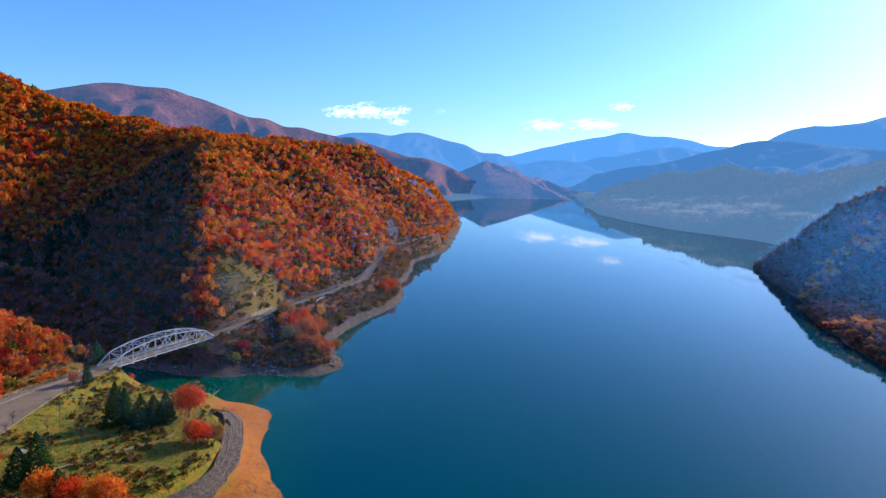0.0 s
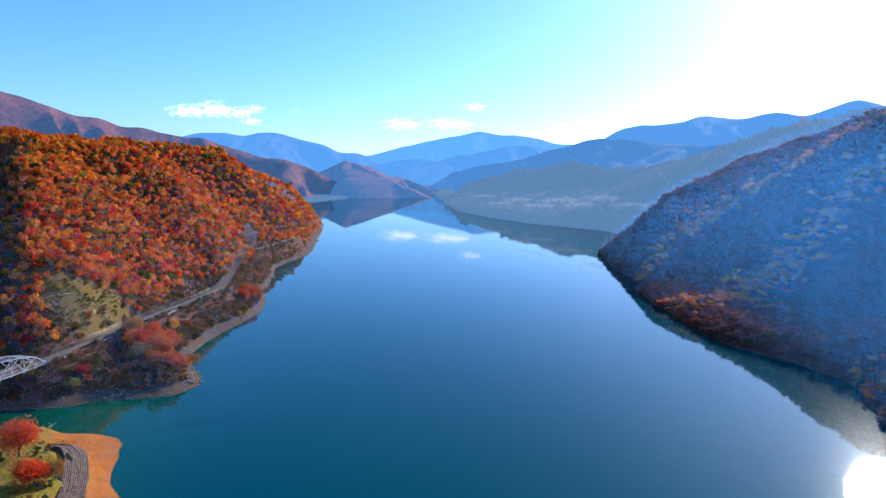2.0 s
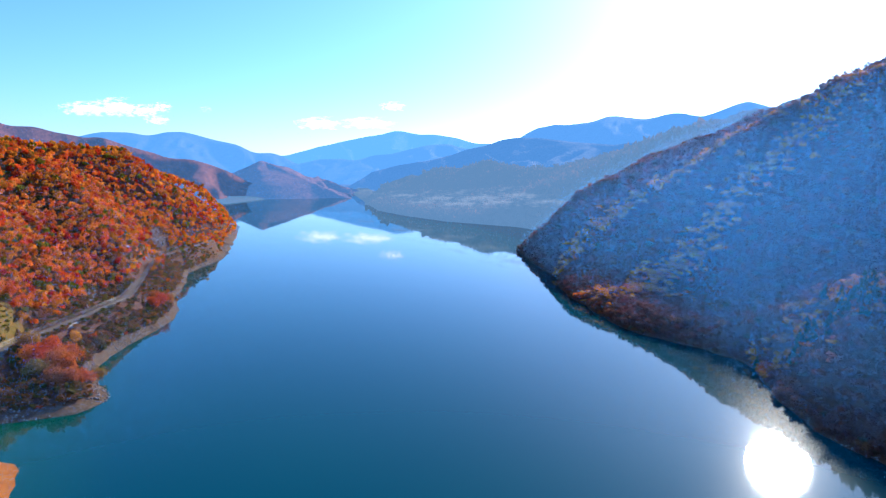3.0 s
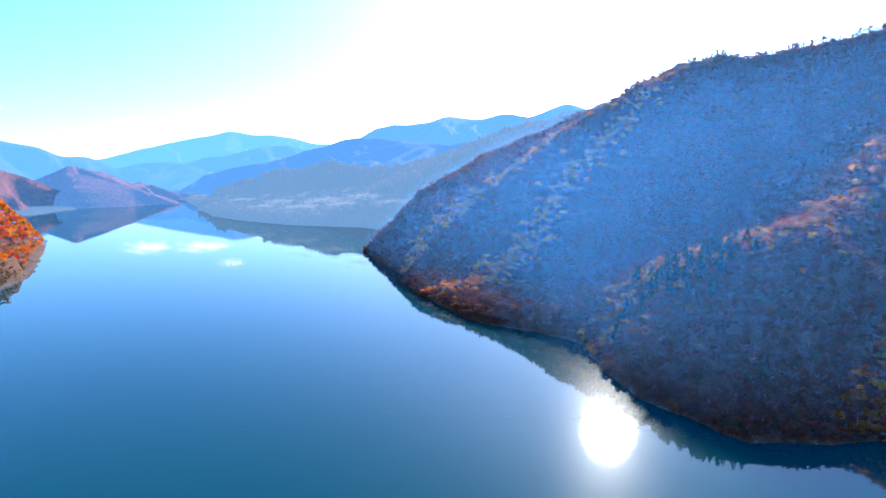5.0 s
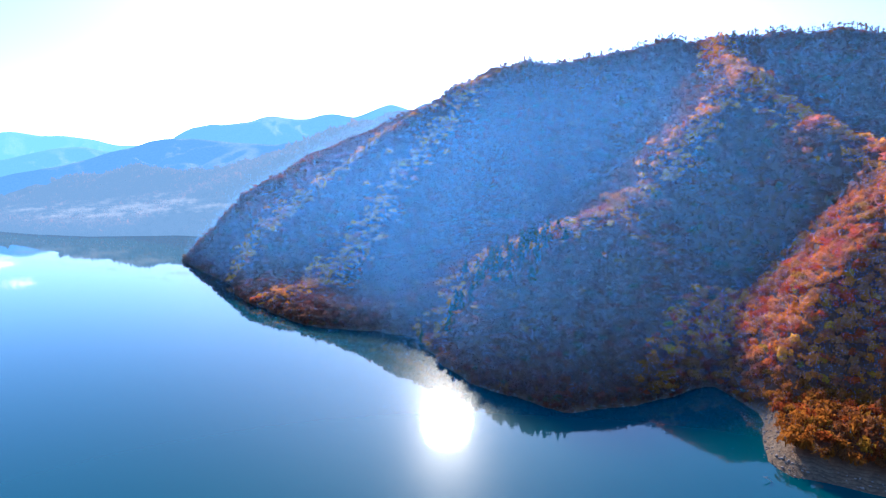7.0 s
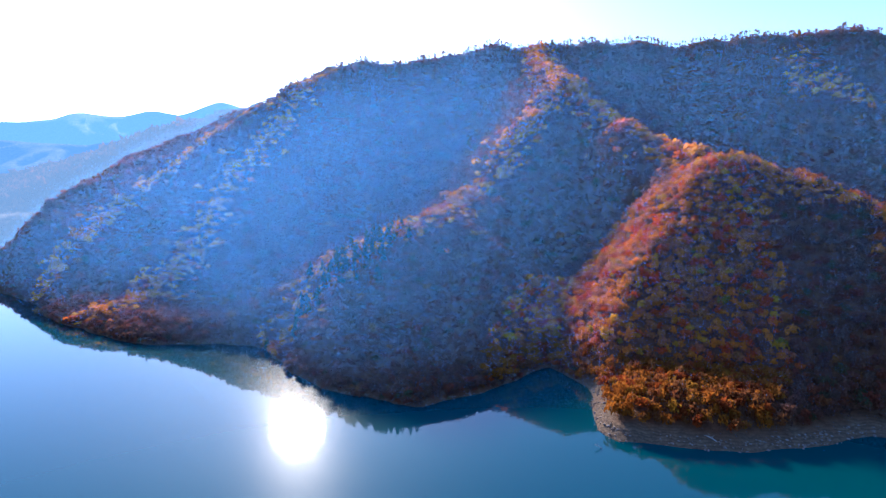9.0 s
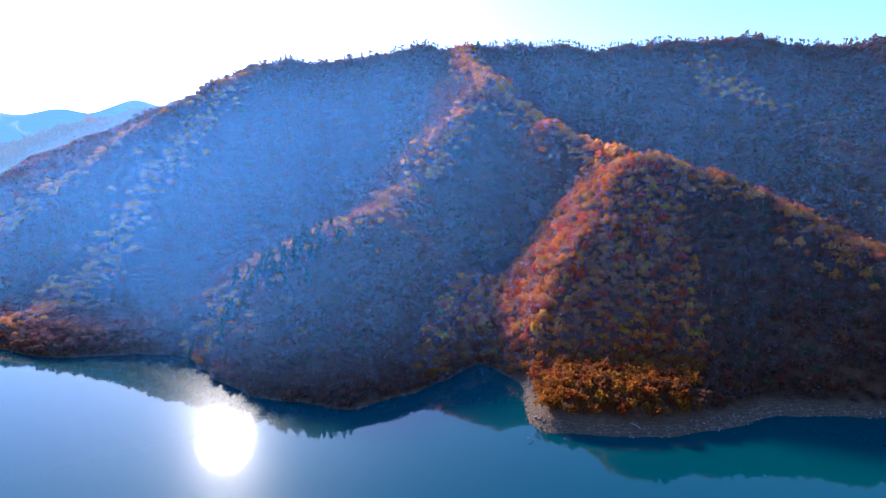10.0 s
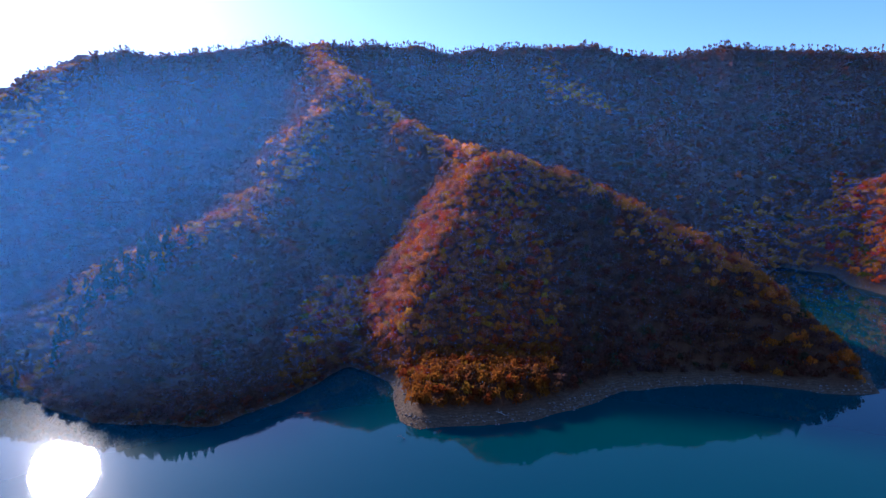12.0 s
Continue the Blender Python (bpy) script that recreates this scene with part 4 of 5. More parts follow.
def bare_tree(x, y, high, seed):
    g = random.Random(seed)
    root = thing("bare_tree", (x, y, ground_at(x, y) - 0.1), "leafless grey-brown young tree on the grass", "tree", "bare trees")
    bm = bmesh.new()
    tube(bm, [(0, 0, -0.2), (0.05, 0, high * 0.4), (0.1, 0.1, high)], [0.14, 0.1, 0.02], 5)
    part("trunk", bm, BARK, root)
    bm = bmesh.new()
    for k in range(16):
        a, z0 = g.uniform(0, 6.28), high * g.uniform(0.3, 0.85)
        r = (high - z0 * 0.6) * g.uniform(0.3, 0.5)
        tip = Vector((math.cos(a) * r, math.sin(a) * r, z0 + r * 0.9))
        tube(bm, [(0.05, 0, z0), tip * 0.5 + Vector((0, 0, z0 * 0.5)), tip], [0.06, 0.04, 0.015], 4)
        for _ in range(3):
            off = Vector((g.uniform(-1, 1), g.uniform(-1, 1), g.uniform(0.2, 1))) * r * 0.4
            tube(bm, [tip * 0.6 + Vector((0.02, 0, z0 * 0.4)), tip * 0.6 + Vector((0, 0, z0 * 0.4)) + off], [0.03, 0.01], 3)
    part("twigs", bm, BARK, root)
    return root


for x, y, h, r, seed in ((-88.2, 156.3, 12.5, 2.6, 1), (-86.3, 157.5, 10.5, 2.3, 2), (-80.8, 155.4, 9.8, 2.4, 3), (-78.2, 157.3, 9.0, 2.4, 4), (-75.6, 159.0, 9.6, 2.2, 5), (-89.6, 126.8, 11.5, 2.6, 6), (-92.5, 124.5, 9.0, 2.6, 7), (-79.5, 118.5, 7.5, 2.3, 8)):
    conifer(x, y, h, 1.25 * r, "dark green conical cedar on the lawn", seed, n=2200)
conifer(-111.1, 181.5, 6.5, 1.7, "dark green conifer beside the road", 9)
conifer(-118.4, 199.5, 8.5, 3.0, "green conifer at the bridge end", 10, (0.05, 0.1, 0.03))
conifer(-60.5, 164.5, 3.0, 1.2, "small dark green conifer above the stone revetment", 11)
RED, ORANGE, GOLD, BROWN = (0.74, 0.085, 0.003), (0.8, 0.22, 0.004), (0.7, 0.33, 0.01), (0.3, 0.13, 0.03)
broadleaf(-71.0, 163.5, 11.0, 3.9, (0.68, 0.10, 0.004), "round bright red-orange maple on the spit", 21, n=3200)
broadleaf(-61.0, 146.5, 6.5, 3.0, RED, "bright red maple on the spit's lawn", 22)
broadleaf(-63.5, 149.0, 6.0, 2.8, (0.5, 0.14, 0.02), "orange maple beside a red one", 23)
broadleaf(-57.8, 150.0, 5.0, 2.4, (0.4, 0.2, 0.02), "yellow-brown small tree above the stone revetment", 24)
broadleaf(-69.6, 117.5, 8.0, 3.8, ORANGE, "bright orange maple in a row", 25)
broadleaf(-62.8, 116.5, 7.0, 3.2, (0.6, 0.08, 0.01), "red-orange maple in a row", 26)
broadleaf(-76.0, 117.5, 7.0, 3.2, RED, "deep red maple in a row", 27)
broadleaf(-83.0, 119.0, 7.5, 3.4, ORANGE, "bright orange maple in a row", 28)
broadleaf(-57.0, 118.0, 6.0, 2.8, ORANGE, "bright orange maple in a row", 29)
broadleaf(-114.0, 179.0, 4.5, 2.3, (0.5, 0.14, 0.05), "small reddish tree beside the road", 30, n=500)
broadleaf(-103.5, 133.0, 3.0, 1.6, (0.5, 0.12, 0.02), "low orange shrub-like tree beside the path", 31, n=500)
for k, (x, y, h) in enumerate(((-106, 160, 5), (-103, 150, 4.5), (-110, 170, 5), (-99, 141, 5), (-112, 150, 4), (-108, 142, 4.5), (-92, 147, 4), (-96, 172, 5), (-86, 199, 4.5))):
    bare_tree(x, y, h, 60 + k)
broadleaf(-101.6, 137.8, 1.7, 1.1, (0.72, 0.72, 0.66), "small white-flowered shrub on the grass", 32, n=400)
# the point across the inlet
for k, (x, y, h, r, tint, label) in enumerate((
        (-68, 268, 11, 4.5, (0.6, 0.10, 0.006), "bright red-orange tree below the road"), (-72, 266, 9, 3.6, ORANGE, "orange tree below the road"),
        (-56, 259, 10, 3.4, (0.6, 0.17, 0.008), "bright orange tree on the point"), (-53, 247, 8, 3.6, (0.5, 0.15, 0.02), "russet tree on the point"),
        (-58, 246, 8, 3.4, (0.42, 0.15, 0.02), "russet tree on the point"), (-80, 237, 5, 2.2, (0.45, 0.03, 0.02), "small crimson tree below the bridge"),
        (-82, 231, 4.5, 2.2, (0.3, 0.24, 0.02), "small yellow-green tree below the bridge"), (-96, 230, 5, 2.6, (0.2, 0.2, 0.02), "green-yellow tree under the bridge end"),
        (-33, 380, 9, 4.0, (0.58, 0.09, 0.01), "red-orange tree by the shore road"), (-62, 300, 7, 3, GOLD, "golden tree beside the road"),
        (-90, 296, 8, 3.2, (0.6, 0.2, 0.006), "bright yellow-orange tree above the road"), (-86, 302, 8, 3.0, (0.6, 0.12, 0.006), "bright orange tree above the road"),
        (-64, 272, 12, 4.2, (0.62, 0.11, 0.005), "tall red-orange tree below the road"), (-61, 262, 11, 3.8, (0.5, 0.17, 0.02), "tall russet tree on the point"),
        (-72, 274, 10, 3.4, (0.4, 0.2, 0.02), "yellow-brown tree below the road"), (-66, 255, 9, 3.6, (0.3, 0.2, 0.02), "olive-brown tree on the point"),
        (-59, 278, 10, 3.6, (0.55, 0.14, 0.01), "orange tree below the road"), (-50, 253, 7, 3.0, (0.55, 0.12, 0.01), "orange tree at the tip of the point"),
        (-47, 262, 6, 2.8, (0.3, 0.17, 0.03), "brown tree at the water's edge"), (-37, 372, 8, 3.4, (0.55, 0.1, 0.01), "orange tree by the shore road"),
        (-30, 392, 8, 3.2, (0.4, 0.16, 0.02), "russet tree by the shore road"), (-38, 398, 7, 3.0, (0.5, 0.15, 0.01), "orange tree by the shore road"))):
    broadleaf(x, y, h, r, tint, label, 80 + k, n=1300)

broadleaf(222.4, -129.0, 6.0, 2.2, (0.66, 0.2, 0.005), "lone bright orange tree on the tip of the spur", 110, n=500)
broadleaf(218.9, -132.6, 5.0, 1.9, (0.66, 0.17, 0.005), "lone orange tree on the tip of the spur", 111, n=500)
conifer(226.5, -119.4, 8.0, 1.6, "slim green conifer on the spur's crest", 112, (0.06, 0.09, 0.03), n=500)


def driftwood(x, y, z, reach, turn, seed, label):
    """A bleached fallen branch with side twigs, its foot in the water or on the bank."""
    g = random.Random(seed)
    root = thing("driftwood_branch", (x, y, z), label, "branch")
    bm = bmesh.new()
    tip = Vector((math.cos(turn) * reach, math.sin(turn) * reach, reach * 0.45))
    tube(bm, [(0, 0, -0.4), tip * 0.5 + Vector((0, 0, 0.2)), tip], [0.16, 0.11, 0.04], 5)
    part("stem", bm, DEAD_WOOD, root)
    for k in range(5):
        at = tip * g.uniform(0.3, 0.85)
        off = Vector((g.uniform(-1, 1), g.uniform(-1, 1), g.uniform(0.3, 1.0))) * reach * 0.32
        bm = bmesh.new()
        tube(bm, [at, at + off * 0.6, at + off], [0.07, 0.05, 0.02], 4)
        part("twig", bm, DEAD_WOOD, root)
    return root


driftwood(-80.0, 199.0, ground_at(-80.0, 199.0), 5.0, 0.9, 1, "bleached bare branch leaning over the shore")
driftwood(172.5, 25.5, 0.0, 2.6, 2.0, 2, "thin dead branch standing out of the water")
driftwood(185.0, -6.0, ground_at(185.0, -6.0), 4.0, 1.8, 3, "bleached fallen branch on the bare bank")

# ------------------------------------------------------------------ undergrowth, grass and rocks


def scrub(name, label, x, y, size, colours, flakes, squash):
    z = land_height(x, y)
    n = len(x)
    templates = [flake_crown(flakes, 300 + k, squash) for k in range(5)]
    forest(name, label, np.stack([x, y, z + 0.25 * size], 1), size, palette(n, colours), templates, rng.uniform(0.8, 1.2, n))


HEATH = [(5, (0.2, 0.10, 0.03)), (4, (0.15, 0.105, 0.02)), (4, (0.10, 0.09, 0.016)), (1.5, (0.28, 0.1, 0.016)), (0.3, (0.42, 0.08, 0.008))]
x, y = scatter(-120, -10, 225, 620, 1.9)
z = land_height(x, y)
ok = (z > 1.8) & (z < 22) & (road_near(x, y)[0] > 1.6) & (rng.uniform(0, 1, len(x)) < 0.85)
scrub("undergrowth", "russet and olive scrub on the bank beside the road", x[ok], y[ok], rng.uniform(0.8, 2.1, ok.sum()), HEATH, 26, 0.8)
x, y = scatter(-320, -20, 150, 640, 4.2)
ok, z = wooded(x, y)
cu, cv = on_cut(x, y)
cut = (cu > -9) & (cu < 33) & (cv > 0) & (cv < np.minimum(20 - 0.35 * cu, 16 + 1.2 * cu))
ok &= (z < 100) & ~cut
scrub("undergrowth", "brown and orange bushes under the autumn trees", x[ok], y[ok], rng.uniform(1.6, 2.8, ok.sum()), HEATH, 12, 0.8)
x, y = scatter(-125, -60, 240, 310, 1.5)
cu, cv = on_cut(x, y)
ok = (cu > -8) & (cu < 30) & (cv > 1) & (cv < np.minimum(19 - 0.35 * cu, 15 + 1.2 * cu)) & (value_noise(x, y, 6, 55) > np.where(cu < 7, -0.1, -0.4))
scrub("undergrowth", "olive and straw-brown grass tussocks on the cut slope", x[ok], y[ok], rng.uniform(0.35, 1.0, ok.sum()), [(3, (0.15, 0.14, 0.012)), (3, (0.1, 0.11, 0.01)), (2, (0.24, 0.13, 0.02))], 20, 0.6)
x, y = scatter(165, 480, -260, 620, 2.4)
z = land_height(x, y)
ok = (z > 0.05) & (z < 2.6) & (bare_shore(x, y) < 0.3)
scrub("undergrowth", "russet bushes overhanging the steep waterline", x[ok], y[ok], rng.uniform(0.9, 2.0, ok.sum()), SHADED_RUSSET, 14, 0.8)
x, y = scatter(-140, -50, 90, 218, 2.2)
z, d = land_height(x, y), shore_distance(x, y)
edge = np.array([(p[0], p[1]) for p in TOP_EDGE])
from_wall = np.min(np.hypot(x[:, None] - edge[None, :, 0], y[:, None] - edge[None, :, 1]), 1)
patchy = value_noise(x, y, 13, 77) + 0.5 * value_noise(x, y, 5, 78)
ok = (d > 15) & (z > 3) & (road_near(x, y)[0] > 1.0) & ((patchy > 0.14) | (y > 182)) & (from_wall > 2)
scrub("undergrowth", "brown, orange and green scrub on the spit", x[ok], y[ok], rng.uniform(0.5, 1.25, ok.sum()), HEATH, 30, 0.7)
ok = (d > 14.5) & (z > 8) & (from_wall < 3.2) & (from_wall > 0.8) & (rng.uniform(0, 1, len(x)) < 0.9)
scrub("undergrowth", "yellow and brown scrub along the head of the stone revetment", x[ok], y[ok], rng.uniform(0.6, 1.3, ok.sum()), [(2, (0.42, 0.25, 0.02)), (2, (0.24, 0.16, 0.03)), (2, (0.12, 0.13, 0.02))], 30, 0.7)

x, y = scatter(-185, -121, 120, 222, 2.5)
ok = (road_near(x, y)[0] > 1.2) & (land_height(x, y) > 3) & (x < -122) & (terrace(x, y) < 0.3)
scrub("undergrowth", "orange and golden scrub on the slope behind the fence", x[ok], y[ok], rng.uniform(1.5, 3.0, ok.sum()), AUTUMN, 80, 0.95)
# grass blades in tufts
x, y = rng.uniform(-140, -52, 16000), rng.uniform(95, 212, 16000)
ok = (shore_distance(x, y) > 13) & (road_near(x, y)[0] > 0.5) & (terrace(x, y) > 0.05)
x, y = x[ok], y[ok]
z = land_height(x, y)
n = len(x)
a = rng.uniform(0, 6.28, n)
w, h = rng.uniform(0.1, 0.3, n), rng.uniform(0.25, 0.6, n)
tuft = np.stack([np.stack([x - w * np.cos(a), y - w * np.sin(a), z - 0.05], 1), np.stack([x + w * np.cos(a), y + w * np.sin(a), z - 0.05], 1), np.stack([x + rng.uniform(-0.2, 0.2, n), y + rng.uniform(-0.2, 0.2, n), z + h], 1)], 1).reshape(-1, 3)
cols = np.repeat(palette(n, [(4, (0.15, 0.17, 0.01)), (3, (0.28, 0.2, 0.02)), (2, (0.32, 0.14, 0.02))]), 3, 0)
tagged(new("grass", mesh_of("grass", tuft, np.arange(3 * n).reshape(-1, 3), [LEAVES], cols)), "rough green and straw-coloured grass on the spit", "grass", kind="stuff")


def rocks(label, x, y, size):
    """Angular boulders half sunk into the bank."""
    z = land_height(x, y)
    bm = bmesh.new()
    bmesh.ops.create_icosphere(bm, subdivisions=1, radius=1)
    base = np.array([v.co for v in bm.verts])
    tri = np.array([[v.index for v in f.verts] for f in bm.faces])
    bm.free()
    n, m = len(x), len(base)
    wob = rng.uniform(0.6, 1.25, (n, m, 1))
    scale = rng.uniform(0.6, 1.3, (n, 1, 3)) * size[:, None, None] * (1, 1, 0.75)
    verts = base[None] * wob * scale + np.stack([x, y, z + 0.1 * size], 1)[:, None, :]
    faces = (tri[None] + (np.arange(n) * m)[:, None, None]).reshape(-1, 3)
    tagged(new("shore_rocks", mesh_of("shore_rocks", verts.reshape(-1, 3), faces, [ROCK])), label, "rocks", kind="stuff")


def on_bank(x0, x1, y0, y1, count, low, high):
    x, y = rng.uniform(x0, x1, count), rng.uniform(y0, y1, count)
    z = land_height(x, y)
    ok = (z > low) & (z < high)
    return x[ok], y[ok]


x, y = on_bank(-125, 20, 218, 700, 42000, -0.2, 2.6)
keep = value_noise(x, y, 11, 90) > -0.12
rocks("grey-brown boulders along the rocky waterline", x[keep], y[keep], rng.uniform(0.15, 0.7, keep.sum()) ** 1.3)
x, y = on_bank(165, 330, -150, 200, 26000, -0.2, 1.9)
rocks("brown stones along the bare waterline", x, y, rng.uniform(0.12, 0.5, len(x)))
for x0, y0, wide, deep in ((-63, 368, 9, 17), (-45, 532, 10, 20)):
    x, y = rng.normal(x0, wide * 0.45, 700), rng.normal(y0, deep * 0.45, 700)
    ok = (road_near(x, y)[0] > 1.0) & (land_height(x, y) > 13)
    rocks("grey-brown broken rock on the slope above the road", x[ok], y[ok], rng.uniform(0.3, 1.0, ok.sum()))
x, y = on_bank(-60, -36, 128, 200, 2500, -0.1, 3.5)
rocks("small stones on the orange earth bank", x, y, rng.uniform(0.06, 0.22, len(x)))

# ------------------------------------------------------------------ bare trees along the skyline
pts, heads = [], []
g = np.random.default_rng(11)
line = LONG_RIDGE[5:]
for a, b in zip(line, line[1:]):
    count = max(2, int(math.hypot(b[0] - a[0], b[1] - a[1]) / 1.7))
    tall = np.interp(math.degrees(math.atan2(a[0], a[1])), (50, 66), (1.0, 2.0))
    for k in range(count):
        f = g.uniform()
        x, y = a[0] + f * (b[0] - a[0]) + g.normal() * 4, a[1] + f * (b[1] - a[1]) + g.normal() * 4
        z = ground_at(x, y)
        h = g.uniform(1.6, 4.2) * tall
        lean = g.normal(size=2) * 0.5
        for i in range(3):
            t0, t1 = i * 2.1, i * 2.1 + 2.1
            w = 0.38
            pts += [(x + w * math.cos(t0), y + w * math.sin(t0), z), (x + w * math.cos(t1), y + w * math.sin(t1), z), (x + lean[0], y + lean[1], z + h)]
        heads.append((x + 0.7 * lean[0], y + 0.7 * lean[1], z + 0.72 * h))
pts = np.array(pts)
crowns = np.array(heads)
size = rng.uniform(0.9, 1.8, len(crowns))
loose = [flake_crown(46, 800 + k, loose=1.2) for k in range(6)]
for c, r in zip(crowns, size):
    shape = loose[rng.integers(0, 6)] * (r, r, 1.7 * r)
    pts = np.concatenate([pts, shape.reshape(-1, 3, 3)[rng.uniform(0, 1, 46) < 0.85].reshape(-1, 3) + c])
cols = np.repeat(palette(len(pts) // 3, [(3, (0.14, 0.085, 0.06)), (1, (0.24, 0.11, 0.04))]), 3, 0)
tagged(new("ridge_trees", mesh_of("ridge_trees", pts, np.arange(len(pts)).reshape(-1, 3), [LEAVES], cols)), "thin half-bare trees standing along the skyline ridge", "trees", kind="stuff")

# dark cedars on the low end of the second spur, and in the shaded valley
def cedars(label, x, y, size):
    z = land_height(x, y)
    forest("cedar_stand", label, np.stack([x, y, z + 0.3], 1), size, palette(len(x), CEDAR), [flake_conifer(90, 500 + k) for k in range(4)], np.full(len(x), 1.25))


spur = polar((51.8, 292, 0), (54.7, 303, 0), (58, 308, 0), (61.0, 313, 0))
x, y = [], []
for a, b in zip(spur, spur[1:]):
    for k in range(26):
        f = g.uniform()
        x.append(a[0] + f * (b[0] - a[0]) + g.normal() * 7 - 4)
        y.append(a[1] + f * (b[1] - a[1]) + g.normal() * 8 - 6)
cedars("dark green cedars on the crest of a low spur", np.array(x), np.array(y), g.uniform(1.5, 2.2, len(x)))
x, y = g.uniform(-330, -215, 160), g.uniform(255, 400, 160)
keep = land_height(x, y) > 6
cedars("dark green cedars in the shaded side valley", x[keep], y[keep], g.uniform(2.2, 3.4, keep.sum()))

# ------------------------------------------------------------------ clouds and mist


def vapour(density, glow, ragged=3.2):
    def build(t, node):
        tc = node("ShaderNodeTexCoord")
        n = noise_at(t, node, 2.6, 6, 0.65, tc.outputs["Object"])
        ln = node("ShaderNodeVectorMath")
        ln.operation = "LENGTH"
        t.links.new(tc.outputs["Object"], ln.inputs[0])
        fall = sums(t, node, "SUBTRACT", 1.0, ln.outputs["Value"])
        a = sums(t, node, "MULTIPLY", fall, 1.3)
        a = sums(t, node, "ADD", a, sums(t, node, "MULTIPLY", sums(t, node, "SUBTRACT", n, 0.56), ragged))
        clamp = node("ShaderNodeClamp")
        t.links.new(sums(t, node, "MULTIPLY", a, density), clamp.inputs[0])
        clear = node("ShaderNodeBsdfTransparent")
        # white emission stands in for sunlight scattered in the vapour
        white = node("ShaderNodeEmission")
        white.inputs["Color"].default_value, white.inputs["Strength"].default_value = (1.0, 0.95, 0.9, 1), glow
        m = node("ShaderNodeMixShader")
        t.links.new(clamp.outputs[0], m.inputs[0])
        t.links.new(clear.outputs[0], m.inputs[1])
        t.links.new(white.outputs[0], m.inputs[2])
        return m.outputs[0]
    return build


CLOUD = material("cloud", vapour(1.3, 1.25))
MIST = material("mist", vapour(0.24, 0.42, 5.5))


def wisp(name, label, category, bearing, dist, z, wide, high, deep, mat, group):
    """A billowing lens of vapour, thin towards its rim."""
    a = radians(bearing)
    bm = bmesh.new()
    bmesh.ops.create_grid(bm, x_segments=24, y_segments=10, size=1)
    for v in bm.verts:
        r2 = min(1.0, v.co.x ** 2 + v.co.y ** 2)
        bulge = math.sqrt(1 - r2) * 0.6 + 0.15 * noise.noise(Vector((v.co.x * 2.5, v.co.y * 2.5, bearing)))
        v.co = Vector((v.co.x, -bulge * deep / wide, v.co.y))
    me = bpy.data.meshes.new(name)
    bm.to_mesh(me)
    bm.free()
    me.materials.append(mat)
    ob = new(name, me)
    ob.matrix_world = Matrix.Translation((dist * math.sin(a), dist * math.cos(a), z)) @ Matrix.Rotation(-a, 4, "Z") @ Matrix.Diagonal((wide, wide, high, 1))
    return tagged(ob, label, category, group, "structure")


for bearing, el, wide, high in ((-9.9, 4.5, 150, 38), (-7.7, 4.75, 160, 50), (-5.6, 4.6, 120, 34), (-4.3, 5.0, 80, 26), (-4.6, 3.9, 90, 24), (-0.8, 5.0, 45, 16), (9.0, 4.15, 190, 38), (13.5, 4.3, 240, 36), (15.8, 5.9, 110, 28)):
    wisp("backdrop", "small sunlit white cloud low over the mountains", "cloud", bearing, 4600, 85 + 4600 * math.tan(radians(el)), wide, 1.5 * high, 60, CLOUD, "clouds")
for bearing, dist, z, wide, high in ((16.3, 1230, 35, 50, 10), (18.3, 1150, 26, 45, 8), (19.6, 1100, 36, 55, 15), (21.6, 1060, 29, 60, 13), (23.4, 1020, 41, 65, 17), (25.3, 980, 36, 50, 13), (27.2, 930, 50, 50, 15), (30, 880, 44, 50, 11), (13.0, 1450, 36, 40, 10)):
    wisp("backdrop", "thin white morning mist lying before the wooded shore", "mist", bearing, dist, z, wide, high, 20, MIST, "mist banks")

# ------------------------------------------------------------------ haze


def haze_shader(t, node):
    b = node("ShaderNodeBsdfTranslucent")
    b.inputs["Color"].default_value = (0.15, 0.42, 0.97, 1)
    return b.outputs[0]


LAND = Z.reshape(ny, nx)


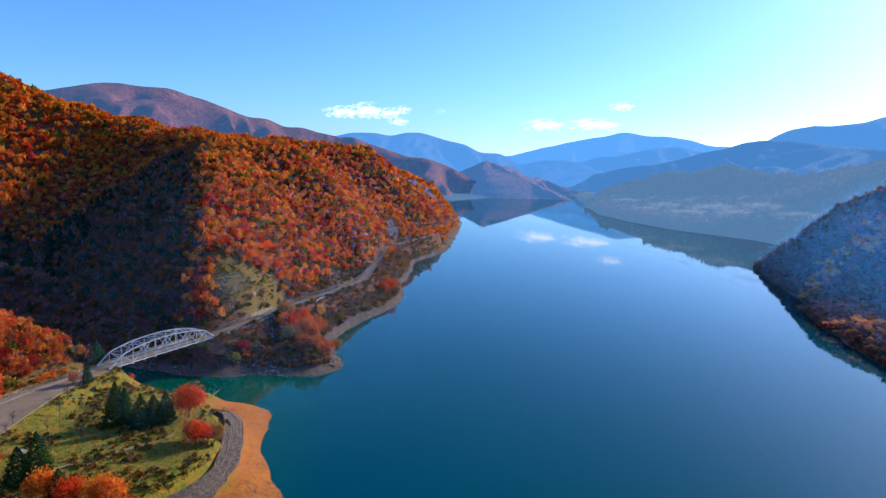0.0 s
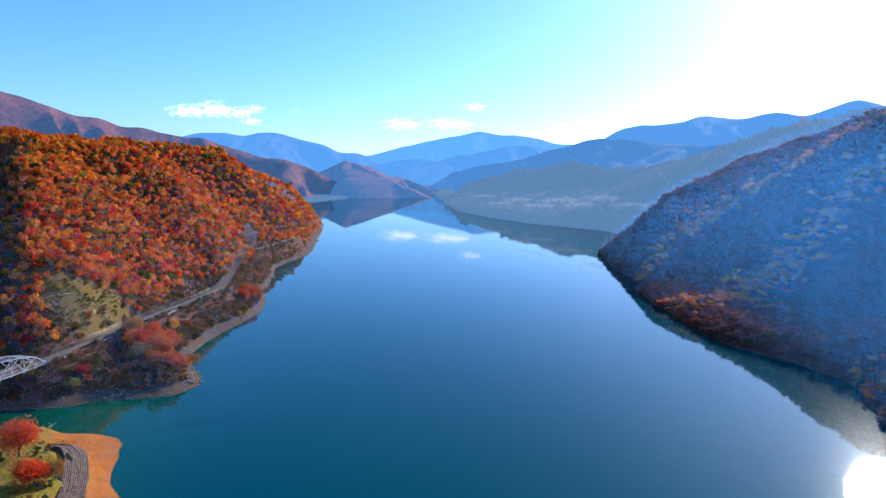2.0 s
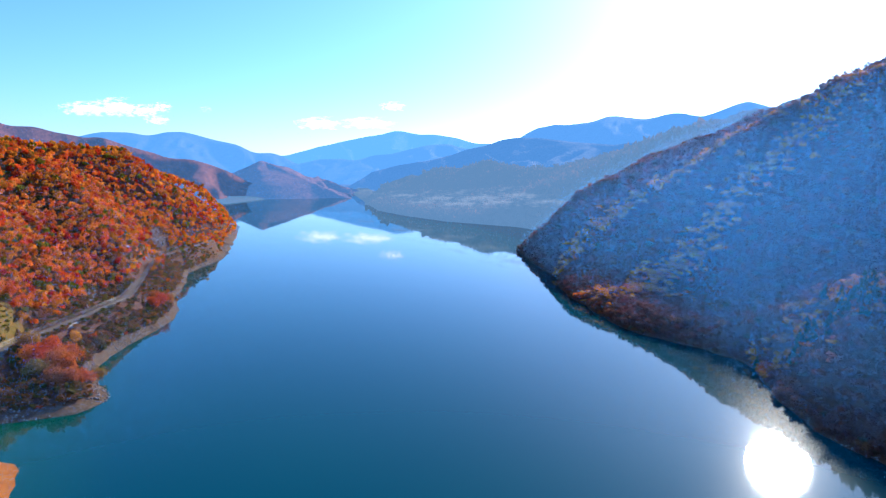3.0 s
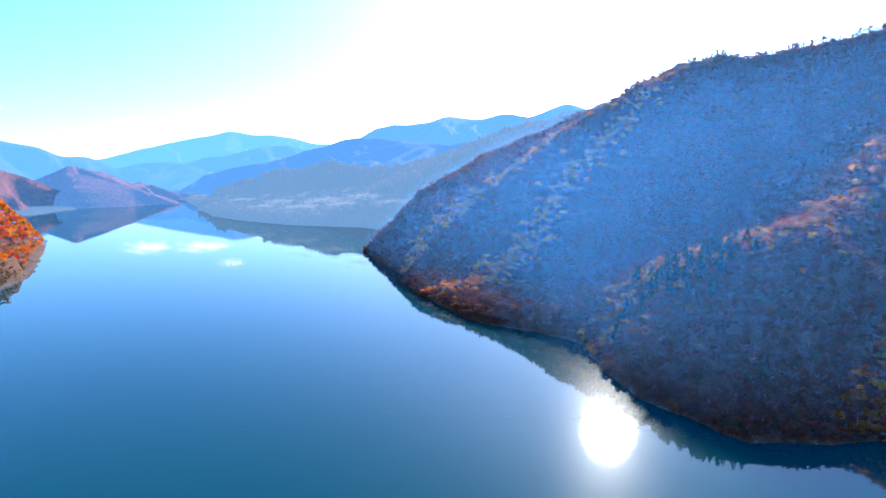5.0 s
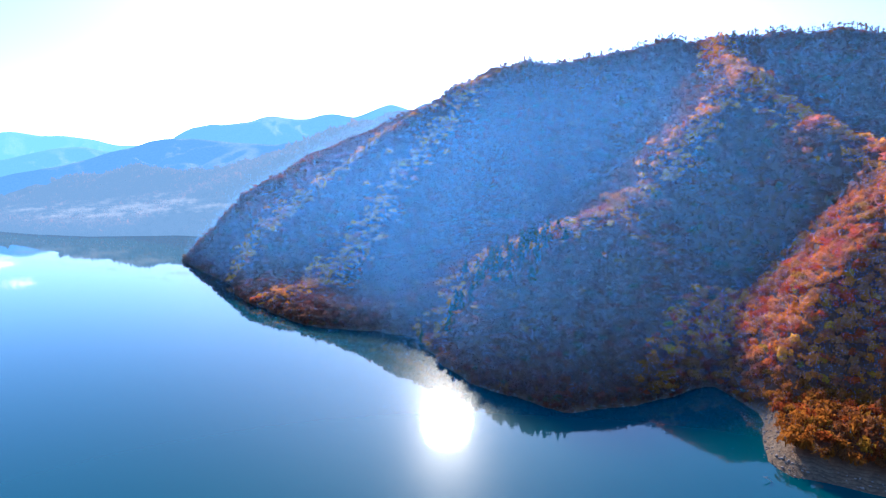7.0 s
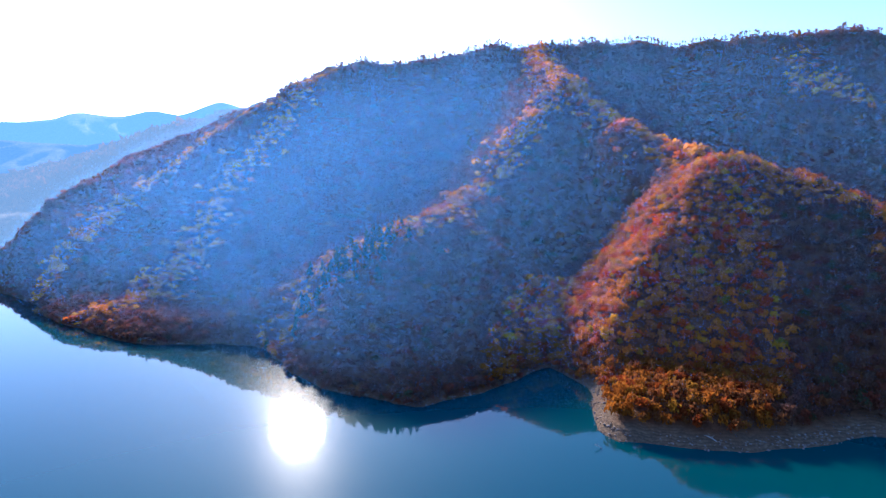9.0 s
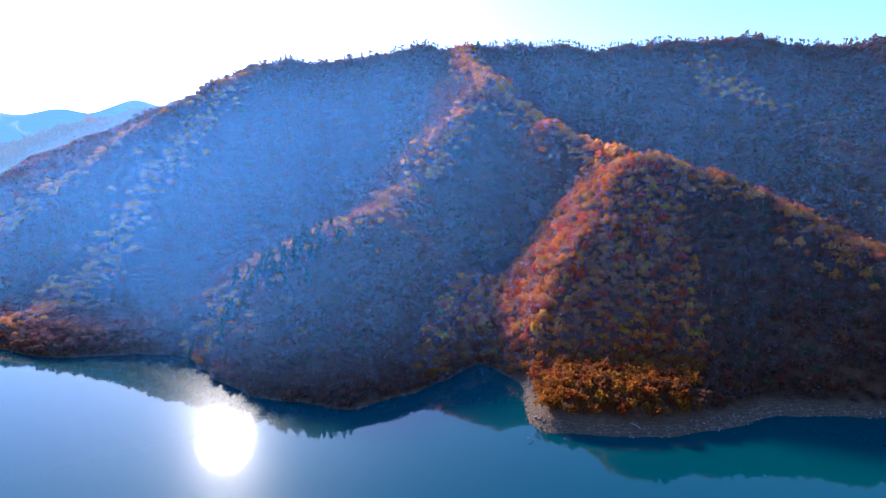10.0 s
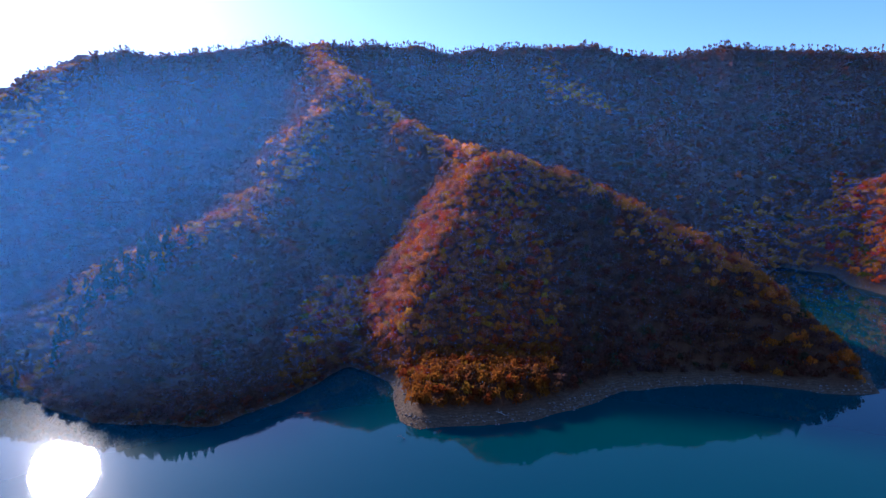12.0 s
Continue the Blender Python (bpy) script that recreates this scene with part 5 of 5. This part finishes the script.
def haze(label, count, bearings, reach, top, thick, fine, seed, base=999):
    """Hair-thin blue threads added in the air to imitate haze and glare, turned to the sun. top: how high they rise, as
    a slope from the lake's middle,
    and thick: the share kept, both by bearing; fine: their width by distance; base: how low they hang over the water."""
    g = np.random.default_rng(seed)
    b, r = g.uniform(*bearings, count), g.uniform(*reach, count)
    x, y = r * np.sin(np.radians(b)), r * np.cos(np.radians(b))
    at = np.searchsorted(gy, y), np.searchsorted(gx, x)
    land = LAND[at]
    roof = EYE[2] + r * np.interp(b, *top)
    floor = np.where(land > 0, land + 1, np.minimum(base, 2 - 1.5 * land))
    span = roof - floor
    keep = (span > 2) & (g.uniform(0, 1, count) < np.interp(b, *thick) * np.clip(span / 100, 0, 1))
    x, y, floor, span, wide = x[keep], y[keep], floor[keep], span[keep], (fine * r)[keep]
    n = len(x)
    long = span * g.uniform(0.25, 0.6, n)
    low = floor - 0.3 * long + g.uniform(0, 1, n) * (span - 0.5 * long)
    turn = SUN_AZ + math.pi / 2 + 0.3 * g.normal(size=n)
    foot = np.stack([x, y, low], 1)
    head = foot + np.stack([0.15 * long * g.normal(size=n), 0.15 * long * g.normal(size=n), long], 1)
    side = (foot + head) / 2 + np.stack([np.sin(turn), np.cos(turn), 0 * turn], 1) * wide[:, None]
    me = mesh_of("haze", np.stack([foot, side, head], 1).reshape(-1, 3), np.arange(3 * n).reshape(-1, 3), [HAZE_THREADS])
    return tagged(new("haze", me), label, "haze", kind="stuff")


HAZE_THREADS = material("haze_threads", haze_shader)
# kept below the long ridge's crest; the share by bearing imitates haze and glare
away = np.linspace(200, 800, 121)
bearing = np.arange(24, 130, 2.0)
crest = [(LAND[np.searchsorted(gy, away * math.cos(a)), np.searchsorted(gx, away * math.sin(a))] + 6 - EYE[2]) / away for a in np.radians(bearing)]
crests = (bearing, np.max(crest, 1) + 0.012)
haze("thin blue threads imitating sunlit haze before the wooded slopes", 620000, (28, 124), (185, 740), crests, ((28, 36, 50, 60, 75, 90, 105, 124), (1, 1, 0.75, 0.58, 0.46, 0.42, 0.36, 0.3)), 0.5e-5, 23)
haze("added layer of thin blue threads over the lake imitating veiling glare", 120000, (38, 86), (130, 250), crests, ((38, 47, 60, 74, 84), (0, 0.9, 0.8, 0.35, 0)), 0.27e-5, 25, 30)
haze("faint blue threads imitating a veil of haze before the autumn hills", 90000, (-62, 10), (115, 190), ((-180, 180), (0.06, 0.06)), ((-62, -4, 10), (1, 1, 0)), 0.27e-5, 24, 46)
